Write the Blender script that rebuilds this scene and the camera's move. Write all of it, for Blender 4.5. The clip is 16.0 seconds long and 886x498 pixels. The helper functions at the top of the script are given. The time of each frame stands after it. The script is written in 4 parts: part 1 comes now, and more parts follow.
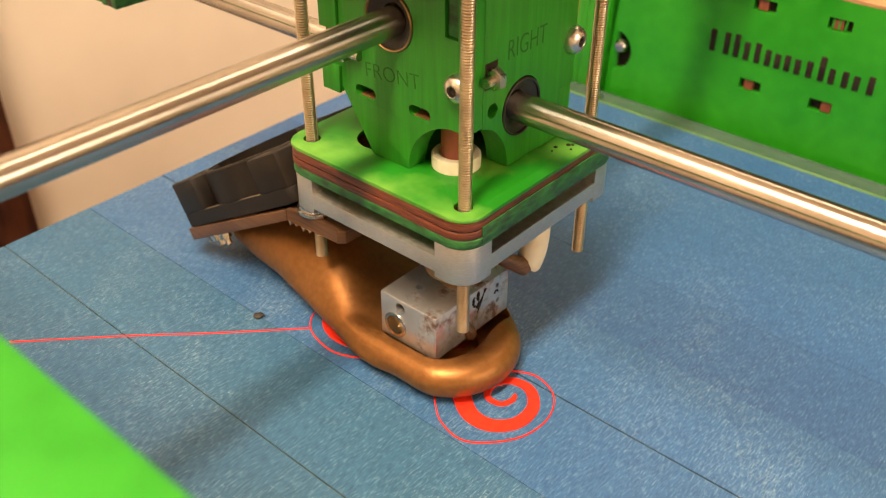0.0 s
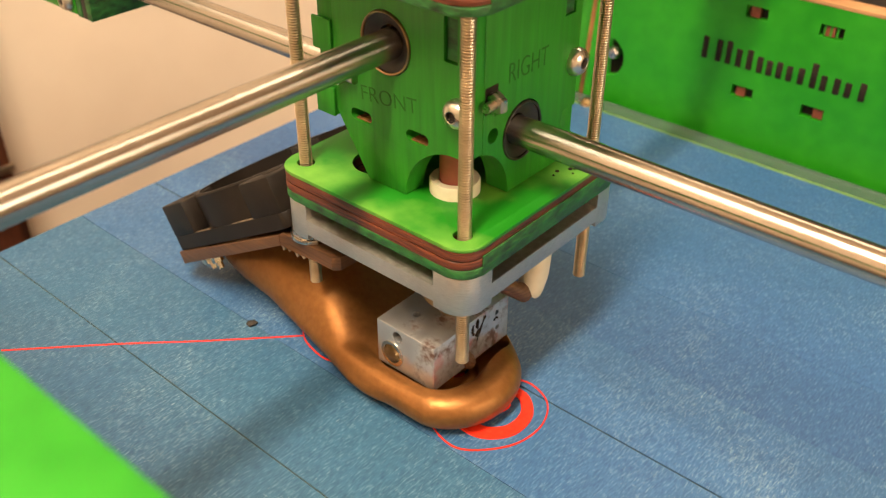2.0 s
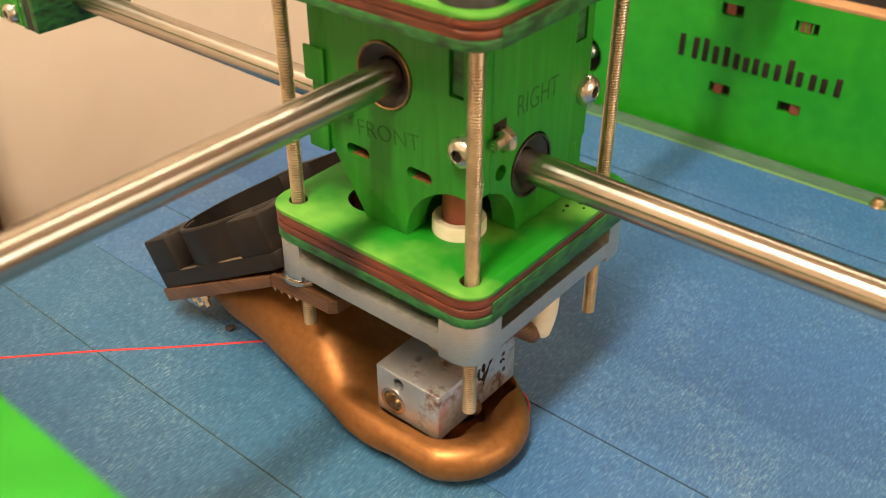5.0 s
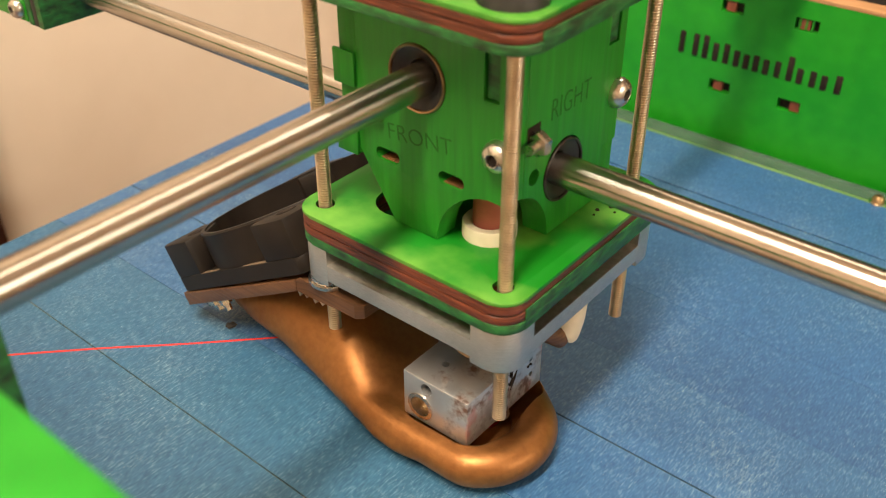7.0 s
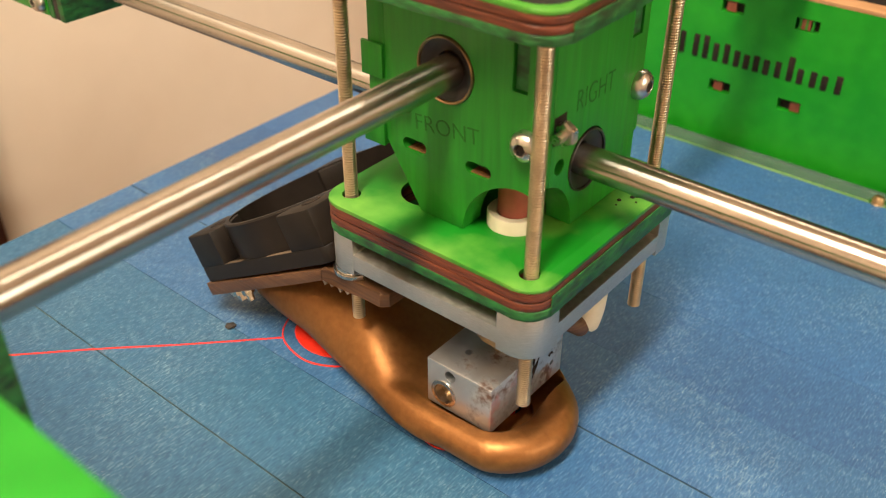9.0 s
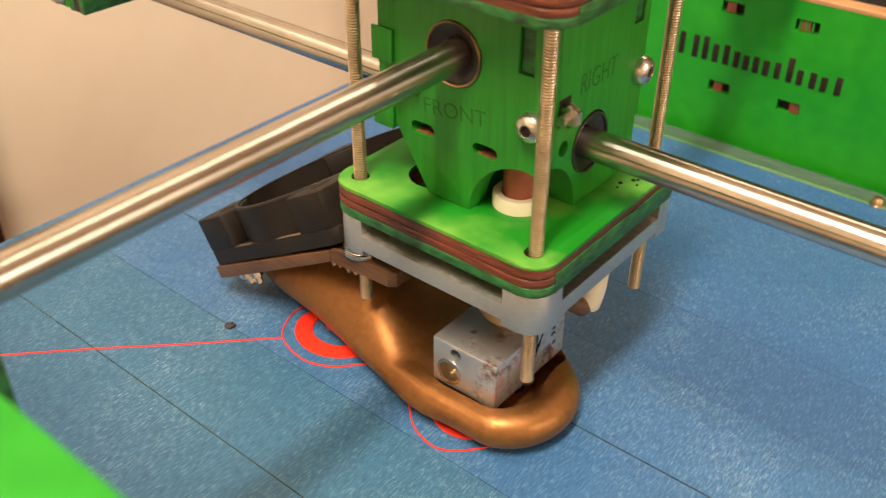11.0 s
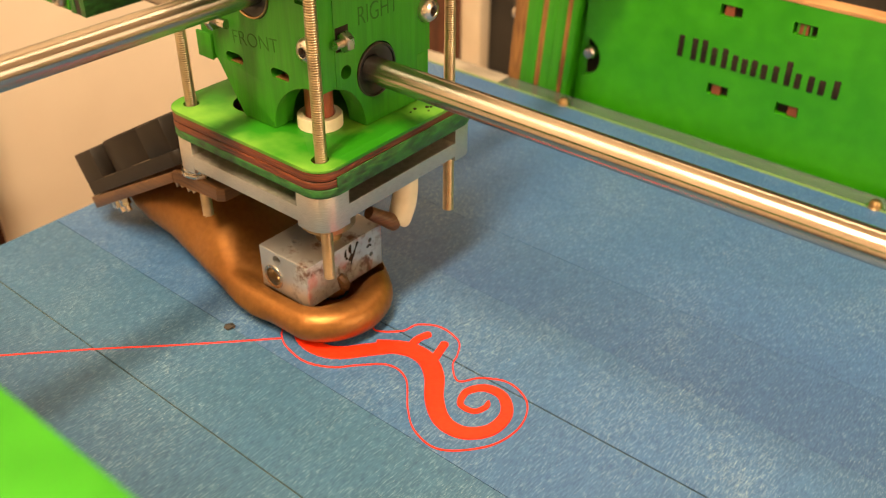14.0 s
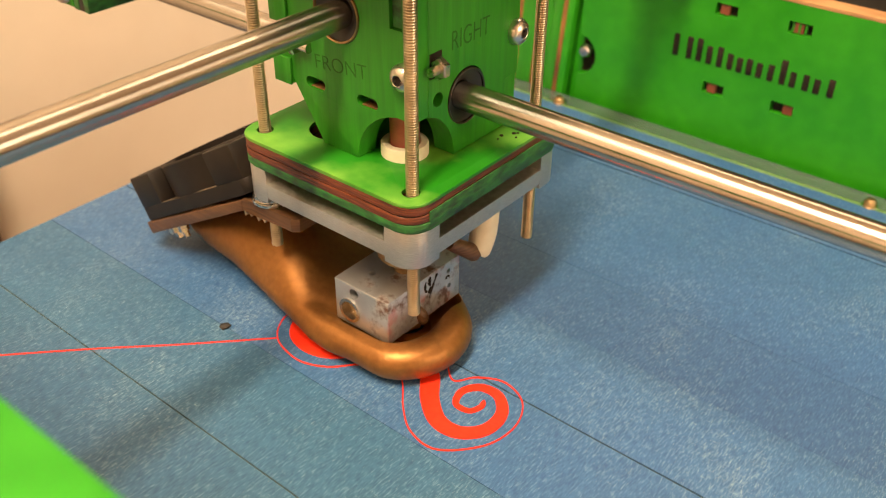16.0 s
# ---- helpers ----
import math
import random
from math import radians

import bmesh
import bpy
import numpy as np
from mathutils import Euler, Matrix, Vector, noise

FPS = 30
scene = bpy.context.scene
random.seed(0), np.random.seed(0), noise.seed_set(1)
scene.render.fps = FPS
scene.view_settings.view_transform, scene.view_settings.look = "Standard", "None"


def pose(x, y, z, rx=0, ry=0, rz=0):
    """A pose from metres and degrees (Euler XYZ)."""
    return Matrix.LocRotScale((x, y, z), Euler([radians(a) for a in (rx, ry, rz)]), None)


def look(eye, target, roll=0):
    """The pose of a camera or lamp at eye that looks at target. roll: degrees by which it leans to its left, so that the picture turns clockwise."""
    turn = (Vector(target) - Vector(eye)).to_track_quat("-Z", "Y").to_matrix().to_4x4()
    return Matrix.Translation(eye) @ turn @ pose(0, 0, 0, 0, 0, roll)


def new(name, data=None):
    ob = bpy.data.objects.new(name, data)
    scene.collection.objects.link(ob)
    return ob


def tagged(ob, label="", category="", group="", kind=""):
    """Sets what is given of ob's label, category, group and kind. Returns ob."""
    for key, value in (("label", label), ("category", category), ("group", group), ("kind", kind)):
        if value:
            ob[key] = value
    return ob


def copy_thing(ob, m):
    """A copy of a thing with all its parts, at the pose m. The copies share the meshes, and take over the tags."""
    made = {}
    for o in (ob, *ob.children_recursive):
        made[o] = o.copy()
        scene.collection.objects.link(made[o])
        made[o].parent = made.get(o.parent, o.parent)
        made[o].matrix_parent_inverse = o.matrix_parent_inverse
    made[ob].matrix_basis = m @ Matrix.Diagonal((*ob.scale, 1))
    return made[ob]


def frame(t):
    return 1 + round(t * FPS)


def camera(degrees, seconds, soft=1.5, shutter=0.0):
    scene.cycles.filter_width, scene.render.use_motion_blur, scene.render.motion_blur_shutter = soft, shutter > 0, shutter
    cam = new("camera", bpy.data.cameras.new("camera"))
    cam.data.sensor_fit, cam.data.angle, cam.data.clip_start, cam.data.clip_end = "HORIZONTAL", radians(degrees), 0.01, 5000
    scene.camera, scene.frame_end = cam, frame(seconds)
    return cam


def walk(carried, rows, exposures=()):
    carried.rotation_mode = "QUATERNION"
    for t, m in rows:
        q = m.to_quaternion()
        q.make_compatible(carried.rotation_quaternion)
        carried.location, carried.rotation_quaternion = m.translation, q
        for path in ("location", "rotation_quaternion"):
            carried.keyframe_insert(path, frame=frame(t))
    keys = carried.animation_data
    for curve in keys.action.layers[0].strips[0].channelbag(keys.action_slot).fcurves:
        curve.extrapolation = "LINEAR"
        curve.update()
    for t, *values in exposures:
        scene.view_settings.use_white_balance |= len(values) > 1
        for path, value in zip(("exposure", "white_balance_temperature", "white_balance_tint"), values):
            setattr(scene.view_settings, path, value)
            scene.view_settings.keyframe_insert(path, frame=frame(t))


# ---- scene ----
# lengths below are in units of U metres; x along the cross rail, y to the back, z up from the bed
U = 0.00106
cam = camera(50.44, 16.0, soft=1.05, shutter=0.5)
cam.data.dof.use_dof, cam.data.dof.focus_distance, cam.data.dof.aperture_fstop = True, 0.19, 25.0
ROWS = [
    (0.0, 67.82, -99.57, 135.17, 55.449, -0.124, 41.008),
    (0.5, 68.23, -100.30, 135.36, 55.635, -0.167, 41.283),
    (1.0, 68.20, -99.89, 135.06, 55.658, -0.155, 41.450),
    (1.5, 68.26, -99.69, 135.43, 55.626, -0.075, 41.415),
    (2.0, 67.84, -99.32, 135.32, 55.822, -0.230, 40.638),
    (2.5, 67.65, -99.04, 135.39, 56.015, -0.350, 39.819),
    (3.0, 67.74, -98.51, 135.08, 55.912, -0.298, 39.406),
    (3.5, 67.95, -98.37, 135.22, 55.868, -0.221, 39.380),
    (4.0, 68.19, -98.36, 135.08, 55.908, -0.140, 39.364),
    (6.5, 67.74, -97.75, 134.99, 55.668, -0.066, 39.280),
    (7.0, 67.86, -98.23, 135.11, 55.652, -0.078, 39.264),
    (7.5, 67.89, -97.63, 135.10, 55.628, 0.025, 39.269),
    (8.0, 67.77, -97.71, 135.18, 55.571, -0.030, 39.268),
    (10.5, 67.93, -98.04, 135.36, 55.641, -0.136, 39.329),
    (11.0, 66.85, -98.19, 135.24, 55.566, -0.358, 39.197),
    (11.5, 67.68, -98.22, 134.88, 55.784, -0.209, 39.249),
    (12.0, 67.72, -98.29, 134.86, 55.836, -0.216, 39.249),
    (12.5, 67.93, -98.34, 134.63, 55.953, -0.168, 39.258),
    (13.0, 68.27, -98.83, 134.79, 55.986, -0.339, 39.421),
    (13.5, 68.05, -98.99, 135.11, 55.890, -0.380, 39.439),
    (14.0, 68.12, -98.82, 134.96, 55.910, -0.372, 39.300),
    (14.5, 68.03, -98.94, 135.08, 55.945, -0.408, 39.119),
    (15.0, 67.78, -98.71, 135.45, 55.831, -0.461, 39.043),
    (15.5, 67.96, -98.76, 135.32, 55.831, -0.467, 39.014),
    (16.0, 68.09, -98.44, 135.58, 55.693, -0.450, 39.088),
]
walk(cam, [(t, pose(U * x, U * y, U * z, rx, ry, rz)) for t, x, y, z, rx, ry, rz in ROWS],
     [(0.0, 0.0, 6500, 10), (2.5, 0.0, 6350, 8), (3.5, -0.04, 6280, 7), (6.5, -0.1, 5880, 7), (10.5, -0.08, 5830, 6), (11.5, 0.0, 6400, 9), (12.5, 0.06, 7600, 10), (14.5, 0.04, 7600, 10), (16.0, 0.0, 6900, 10)])

# ---- light ----
world = bpy.data.worlds.new("room_air")
world.use_nodes = True
world.node_tree.nodes["Background"].inputs[0].default_value = (1.0, 0.86, 0.7, 1)
world.node_tree.nodes["Background"].inputs[1].default_value = 0.02
scene.world = world
scene.view_settings.exposure = 0.0


def area_lamp(name, eye, target, size, size_y, watts, colour):
    data = bpy.data.lights.new(name, "AREA")
    data.shape, data.size, data.size_y, data.energy, data.color = "RECTANGLE", size, size_y, watts, colour
    ob = new(name, data)
    ob.matrix_world = look(eye, target)
    return ob


CEIL = 1.35
area_lamp("ceiling_lamp_light", (0.12, -0.55, CEIL - 0.03), (0.12, -0.55, 0), 0.17, 0.72, 43, (1.0, 0.80, 0.57))
area_lamp("rear_ceiling_lamp_light", (-0.20, 1.0, CEIL - 0.03), (-0.20, 1.0, 0), 0.9, 0.15, 6.5, (1.0, 0.80, 0.57))
# fill light added out of view to brighten the beige wall
area_lamp("added_fill_light", (1.62, 0.10, 0.62), (0, 0.10, 0.3), 0.8, 0.9, 18, (1.0, 0.83, 0.62))


# ---- materials ----
def node_material(name, colour, rough=0.5, metal=0.0):
    m = bpy.data.materials.new(name)
    m.use_nodes = True
    p = m.node_tree.nodes["Principled BSDF"]
    p.inputs["Base Color"].default_value = (*colour, 1)
    p.inputs["Roughness"].default_value = rough
    p.inputs["Metallic"].default_value = metal
    return m, m.node_tree.nodes, m.node_tree.links, p


def grain(m, stretch, scale, lo, hi, p, rough=None, bump=0.0, detail=6.0, fine=None, bump_scale=None):
    """Two noises, a broad one for tone and a stretched fine one for grain, mixed into colour, roughness and relief."""
    n, l = m.node_tree.nodes, m.node_tree.links
    co = n.new("ShaderNodeTexCoord")
    mp = n.new("ShaderNodeMapping")
    mp.inputs["Scale"].default_value = stretch
    l.new(co.outputs["Object"], mp.inputs["Vector"])
    a = n.new("ShaderNodeTexNoise")
    a.inputs["Scale"].default_value = scale
    a.inputs["Detail"].default_value = detail
    l.new(mp.outputs[0], a.inputs["Vector"])
    b = n.new("ShaderNodeTexNoise")
    b.inputs["Scale"].default_value = 45.0
    b.inputs["Detail"].default_value = 3.0
    l.new(co.outputs["Object"], b.inputs["Vector"])
    mixf = n.new("ShaderNodeMath")
    mixf.operation = "MULTIPLY_ADD"
    mixf.inputs[1].default_value = 0.45
    l.new(b.outputs["Fac"], mixf.inputs[0])
    half = n.new("ShaderNodeMath")
    half.operation = "MULTIPLY"
    half.inputs[1].default_value = 0.55
    l.new(a.outputs["Fac"], half.inputs[0])
    l.new(half.outputs[0], mixf.inputs[2])
    ramp = n.new("ShaderNodeValToRGB")
    ramp.color_ramp.elements[0].position, ramp.color_ramp.elements[1].position = 0.36, 0.64
    ramp.color_ramp.elements[0].color, ramp.color_ramp.elements[1].color = (*lo, 1), (*hi, 1)
    l.new(mixf.outputs[0], ramp.inputs[0])
    l.new(ramp.outputs[0], p.inputs["Base Color"])
    if rough:
        r = n.new("ShaderNodeMapRange")
        r.inputs["To Min"].default_value, r.inputs["To Max"].default_value = rough
        l.new(mixf.outputs[0], r.inputs["Value"])
        l.new(r.outputs[0], p.inputs["Roughness"])
    if bump:
        bm_ = n.new("ShaderNodeBump")
        bm_.inputs["Strength"].default_value = bump
        bm_.inputs["Distance"].default_value = 0.0003
        l.new(a.outputs["Fac"], bm_.inputs["Height"])
        l.new(bm_.outputs[0], p.inputs["Normal"])
    return ramp


def simple(name, colour, lo, hi, stretch=(1, 1, 1), scale=300.0, rough=(0.4, 0.6), metal=0.0, bump=0.2, detail=6.0):
    m, n, l, p = node_material(name, colour, rough[0], metal)
    grain(m, stretch, scale, lo, hi, p, rough, bump, detail)
    return m


GREEN = simple("green_stained_plywood", (0.05, 0.4, 0.02), (0.014, 0.172, 0.006), (0.026, 0.262, 0.011), (14, 14, 1), 60.0, (0.38, 0.55), 0.0, 0.25)
GREEN_FLAT = simple("green_stained_plywood_face", (0.07, 0.5, 0.02), (0.013, 0.235, 0.005), (0.024, 0.295, 0.009), (3, 3, 3), 60.0, (0.32, 0.5), 0.0, 0.2)
PLATE = simple("dusty_green_plywood_face", (0.07, 0.4, 0.02), (0.008, 0.180, 0.003), (0.160, 0.38, 0.045), (0.9, 0.9, 0.9), 60.0, (0.4, 0.6), 0.0, 0.2)
GREEN_EDGE = simple("dark_green_plywood_edge", (0.02, 0.12, 0.03), (0.010, 0.016, 0.006), (0.030, 0.19, 0.036), (1, 1, 2.2), 330.0, (0.35, 0.7), 0.0, 1.0)
EDGE_TAN = simple("bare_tan_plywood_edge", (0.3, 0.13, 0.04), (0.09, 0.035, 0.012), (0.34, 0.16, 0.045), (30, 3, 2), 40.0, (0.5, 0.7), 0.0, 0.5)
GREEN_LINE = simple("shaded_green_engraving", (0.012, 0.10, 0.006), (0.010, 0.095, 0.004), (0.020, 0.14, 0.008), rough=(0.7, 0.8))
BROWN = simple("bare_plywood_edge", (0.2, 0.07, 0.03), (0.016, 0.004, 0.002), (0.21, 0.050, 0.018), (3, 3, 60), 50.0, (0.35, 0.6), 0.0, 0.6)
TAN = simple("pale_plywood_edge", (0.4, 0.22, 0.1), (0.30, 0.15, 0.06), (0.5, 0.28, 0.13), (2, 20, 20), 60.0, (0.5, 0.7), 0.0, 0.4)
ALU = simple("brushed_aluminium", (0.6, 0.6, 0.6), (0.46, 0.43, 0.38), (0.70, 0.665, 0.61), (3, 3, 60), 220.0, (0.28, 0.46), 0.9, 0.22)
STEEL = simple("bright_steel", (0.7, 0.7, 0.7), (0.50, 0.46, 0.40), (0.70, 0.66, 0.59), (1, 1, 1), 300.0, (0.2, 0.34), 1.0, 0.08)
THREAD = simple("zinc_plated_thread", (0.6, 0.52, 0.42), (0.58, 0.48, 0.35), (0.80, 0.70, 0.54), (1, 1, 1), 400.0, (0.26, 0.4), 1.0, 0.1)
DARKSTEEL = simple("oily_dark_steel", (0.06, 0.05, 0.05), (0.02, 0.018, 0.017), (0.10, 0.085, 0.075), (1, 1, 1), 500.0, (0.25, 0.5), 0.6, 0.2)
SEAL = simple("black_bearing_seal", (0.02, 0.02, 0.02), (0.010, 0.010, 0.010), (0.035, 0.03, 0.03), (1, 1, 1), 400.0, (0.35, 0.6), 0.0, 0.1)
BRONZE = simple("bronze_painted_plastic", (0.35, 0.17, 0.06), (0.240, 0.099, 0.027), (0.320, 0.140, 0.040), (0.8, 0.8, 0.8), 800.0, (0.36, 0.48), 0.72, 0.3, 9.0)
BRACKET = simple("brown_printed_plastic", (0.2, 0.1, 0.05), (0.075, 0.033, 0.014), (0.17, 0.082, 0.036), (1, 1, 30), 60.0, (0.35, 0.55), 0.2, 0.3)
BLACK = simple("black_fan_plastic", (0.03, 0.024, 0.02), (0.007, 0.005, 0.004), (0.017, 0.012, 0.009), (1, 1, 1), 200.0, (0.42, 0.6), 0.0, 0.15)
BLADE = simple("dark_brown_blade_plastic", (0.05, 0.035, 0.03), (0.014, 0.010, 0.008), (0.032, 0.022, 0.018), (1, 1, 1), 200.0, (0.3, 0.45))
LIT_LEDGE = simple("lit_ledge_plastic", (0.16, 0.11, 0.07), (0.11, 0.075, 0.045), (0.24, 0.17, 0.11), (1, 1, 1), 200.0, (0.35, 0.5))
BURR = simple("torn_pale_plastic", (0.4, 0.3, 0.2), (0.20, 0.13, 0.08), (0.5, 0.4, 0.3), (1, 1, 1), 300.0, (0.3, 0.5))
RED = simple("red_filament", (0.8, 0.05, 0.02), (0.74, 0.022, 0.008), (0.86, 0.038, 0.014), (1, 1, 1), 900.0, (0.32, 0.5), 0.0, 0.3)
CREAM = simple("cream_plastic", (0.75, 0.68, 0.5), (0.62, 0.55, 0.38), (0.80, 0.74, 0.58), (1, 1, 1), 200.0, (0.4, 0.55))
RUST = simple("reddish_peek_plastic", (0.3, 0.08, 0.05), (0.22, 0.05, 0.03), (0.36, 0.10, 0.06), (1, 1, 1), 200.0, (0.4, 0.55))
BRASS = simple("worn_brass", (0.45, 0.3, 0.14), (0.22, 0.13, 0.06), (0.52, 0.36, 0.18), (1, 1, 1), 300.0, (0.3, 0.5), 0.9, 0.2)
# near-black: shade of holes put into colour; also dirt, glue and burnt plastic
SHADE_AND_DIRT = simple("cavity_shade_and_dirt", (0.02, 0.012, 0.01), (0.012, 0.008, 0.006), (0.03, 0.02, 0.014), rough=(0.8, 0.9))
WALL = simple("beige_wall_paint", (0.7, 0.55, 0.4), (0.80, 0.68, 0.55), (0.84, 0.72, 0.59), (1, 1, 1), 8.0, (0.7, 0.85), 0.0, 0.1)
DARKWOOD = simple("dark_stained_wood", (0.06, 0.02, 0.01), (0.022, 0.007, 0.004), (0.12, 0.038, 0.018), (8, 8, 1), 20.0, (0.3, 0.5), 0.0, 0.3)
PALE = simple("pale_painted_board", (0.6, 0.5, 0.38), (0.55, 0.45, 0.33), (0.65, 0.54, 0.42), (1, 1, 1), 20.0, (0.5, 0.7))
BARE = simple("lit_acrylic_edge", (0.3, 0.27, 0.22), (0.2, 0.18, 0.15), (0.4, 0.36, 0.3), (1, 3, 1), 60.0, (0.4, 0.65))
LIME_GLINT = simple("lime_green_reflection", (0.2, 0.32, 0.08), (0.10, 0.21, 0.05), (0.16, 0.28, 0.08), (1, 1, 1), 60.0, (0.25, 0.4))
CORE = simple("red_brown_plywood_core", (0.2, 0.05, 0.022), (0.13, 0.032, 0.014), (0.24, 0.065, 0.028), (12, 1, 1), 120.0, (0.5, 0.7))
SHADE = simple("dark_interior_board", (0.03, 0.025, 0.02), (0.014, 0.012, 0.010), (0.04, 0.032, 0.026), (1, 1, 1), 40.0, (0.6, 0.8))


# dust lies on the plates in clear patches
for node in PLATE.node_tree.nodes:
    if node.type == "VALTORGB":
        node.color_ramp.elements[0].position, node.color_ramp.elements[1].position = 0.46, 0.60

for dull in (BLACK, SHADE_AND_DIRT):
    dull.node_tree.nodes["Principled BSDF"].inputs["Specular IOR Level"].default_value = 0.25


def acrylic():
    m, n, l, p = node_material("clear_acrylic", (0.30, 0.42, 0.40), 0.12)
    p.inputs["Transmission Weight"].default_value = 0.75
    p.inputs["IOR"].default_value = 1.49
    return m


def shaft_material(name, axis):
    """Ground and polished steel: fine scratches run round the shaft, so highlights draw out along it."""
    stretch = (1, 60, 60) if axis == "X" else (60, 1, 60)
    m = simple(name, (0.7, 0.68, 0.65), (0.42, 0.385, 0.335), (0.60, 0.56, 0.50), stretch, 22.0, (0.19, 0.25), 1.0, 0.0)
    n, l = m.node_tree.nodes, m.node_tree.links
    p = n["Principled BSDF"]
    t = n.new("ShaderNodeTangent")
    t.direction_type, t.axis = "RADIAL", axis
    l.new(t.outputs[0], p.inputs["Tangent"])
    p.inputs["Anisotropic"].default_value = 0.97
    p.inputs["Anisotropic Rotation"].default_value = 0.25
    return m


def heater_material():
    """Milled aluminium with brown scorch marks and smears of red plastic."""
    m, n, l, p = node_material("scorched_aluminium", (0.6, 0.6, 0.6), 0.35, 0.85)
    ramp = grain(m, (1, 1, 1), 120.0, (0.46, 0.46, 0.46), (0.66, 0.66, 0.66), p, (0.3, 0.5), 0.1)
    co = n.new("ShaderNodeTexCoord")
    sep = n.new("ShaderNodeSeparateXYZ")
    l.new(co.outputs["Object"], sep.inputs[0])
    s = n.new("ShaderNodeTexNoise")
    s.inputs["Scale"].default_value, s.inputs["Detail"].default_value, s.inputs["Roughness"].default_value = 190.0, 8.0, 0.62
    l.new(co.outputs["Object"], s.inputs["Vector"])
    # more scorch low on the block and towards the nozzle side
    side = n.new("ShaderNodeMapRange")
    side.inputs["From Min"].default_value, side.inputs["From Max"].default_value = -21 * U, -4 * U
    side.inputs["To Min"].default_value, side.inputs["To Max"].default_value = -0.11, 0.075
    l.new(sep.outputs[0], side.inputs[0])
    add = n.new("ShaderNodeMath")
    l.new(s.outputs["Fac"], add.inputs[0])
    l.new(side.outputs[0], add.inputs[1])
    r2 = n.new("ShaderNodeValToRGB")
    r2.color_ramp.elements[0].position, r2.color_ramp.elements[1].position = 0.54, 0.67
    l.new(add.outputs[0], r2.inputs[0])
    mix = n.new("ShaderNodeMix")
    mix.data_type = "RGBA"
    l.new(r2.outputs[0], mix.inputs["Factor"])
    l.new(ramp.outputs[0], mix.inputs["A"])
    mix.inputs["B"].default_value = (0.10, 0.045, 0.025, 1)
    l.new(mix.outputs["Result"], p.inputs["Base Color"])
    # smears of melted red plastic on the nozzle side
    red = n.new("ShaderNodeTexNoise")
    red.inputs["Scale"].default_value, red.inputs["Detail"].default_value = 130.0, 5.0
    l.new(co.outputs["Object"], red.inputs["Vector"])
    zone = n.new("ShaderNodeMapRange")
    zone.inputs["From Min"].default_value, zone.inputs["From Max"].default_value = -7.5 * U, -5.6 * U
    zone.inputs["To Min"].default_value, zone.inputs["To Max"].default_value = -0.25, 0.0
    l.new(sep.outputs[0], zone.inputs[0])
    radd = n.new("ShaderNodeMath")
    l.new(red.outputs["Fac"], radd.inputs[0])
    l.new(zone.outputs[0], radd.inputs[1])
    rr = n.new("ShaderNodeValToRGB")
    rr.color_ramp.elements[0].position, rr.color_ramp.elements[1].position = 0.52, 0.66
    rr.color_ramp.elements[1].color = (0.7, 0.7, 0.7, 1)
    l.new(radd.outputs[0], rr.inputs[0])
    mix2 = n.new("ShaderNodeMix")
    mix2.data_type = "RGBA"
    l.new(rr.outputs[0], mix2.inputs["Factor"])
    l.new(mix.outputs["Result"], mix2.inputs["A"])
    mix2.inputs["B"].default_value = (0.52, 0.10, 0.09, 1)
    l.new(mix2.outputs["Result"], p.inputs["Base Color"])
    inv = n.new("ShaderNodeMath")
    inv.operation = "MULTIPLY_ADD"
    inv.inputs[1].default_value, inv.inputs[2].default_value = -0.7, 0.85
    l.new(r2.outputs[0], inv.inputs[0])
    l.new(inv.outputs[0], p.inputs["Metallic"])
    return m


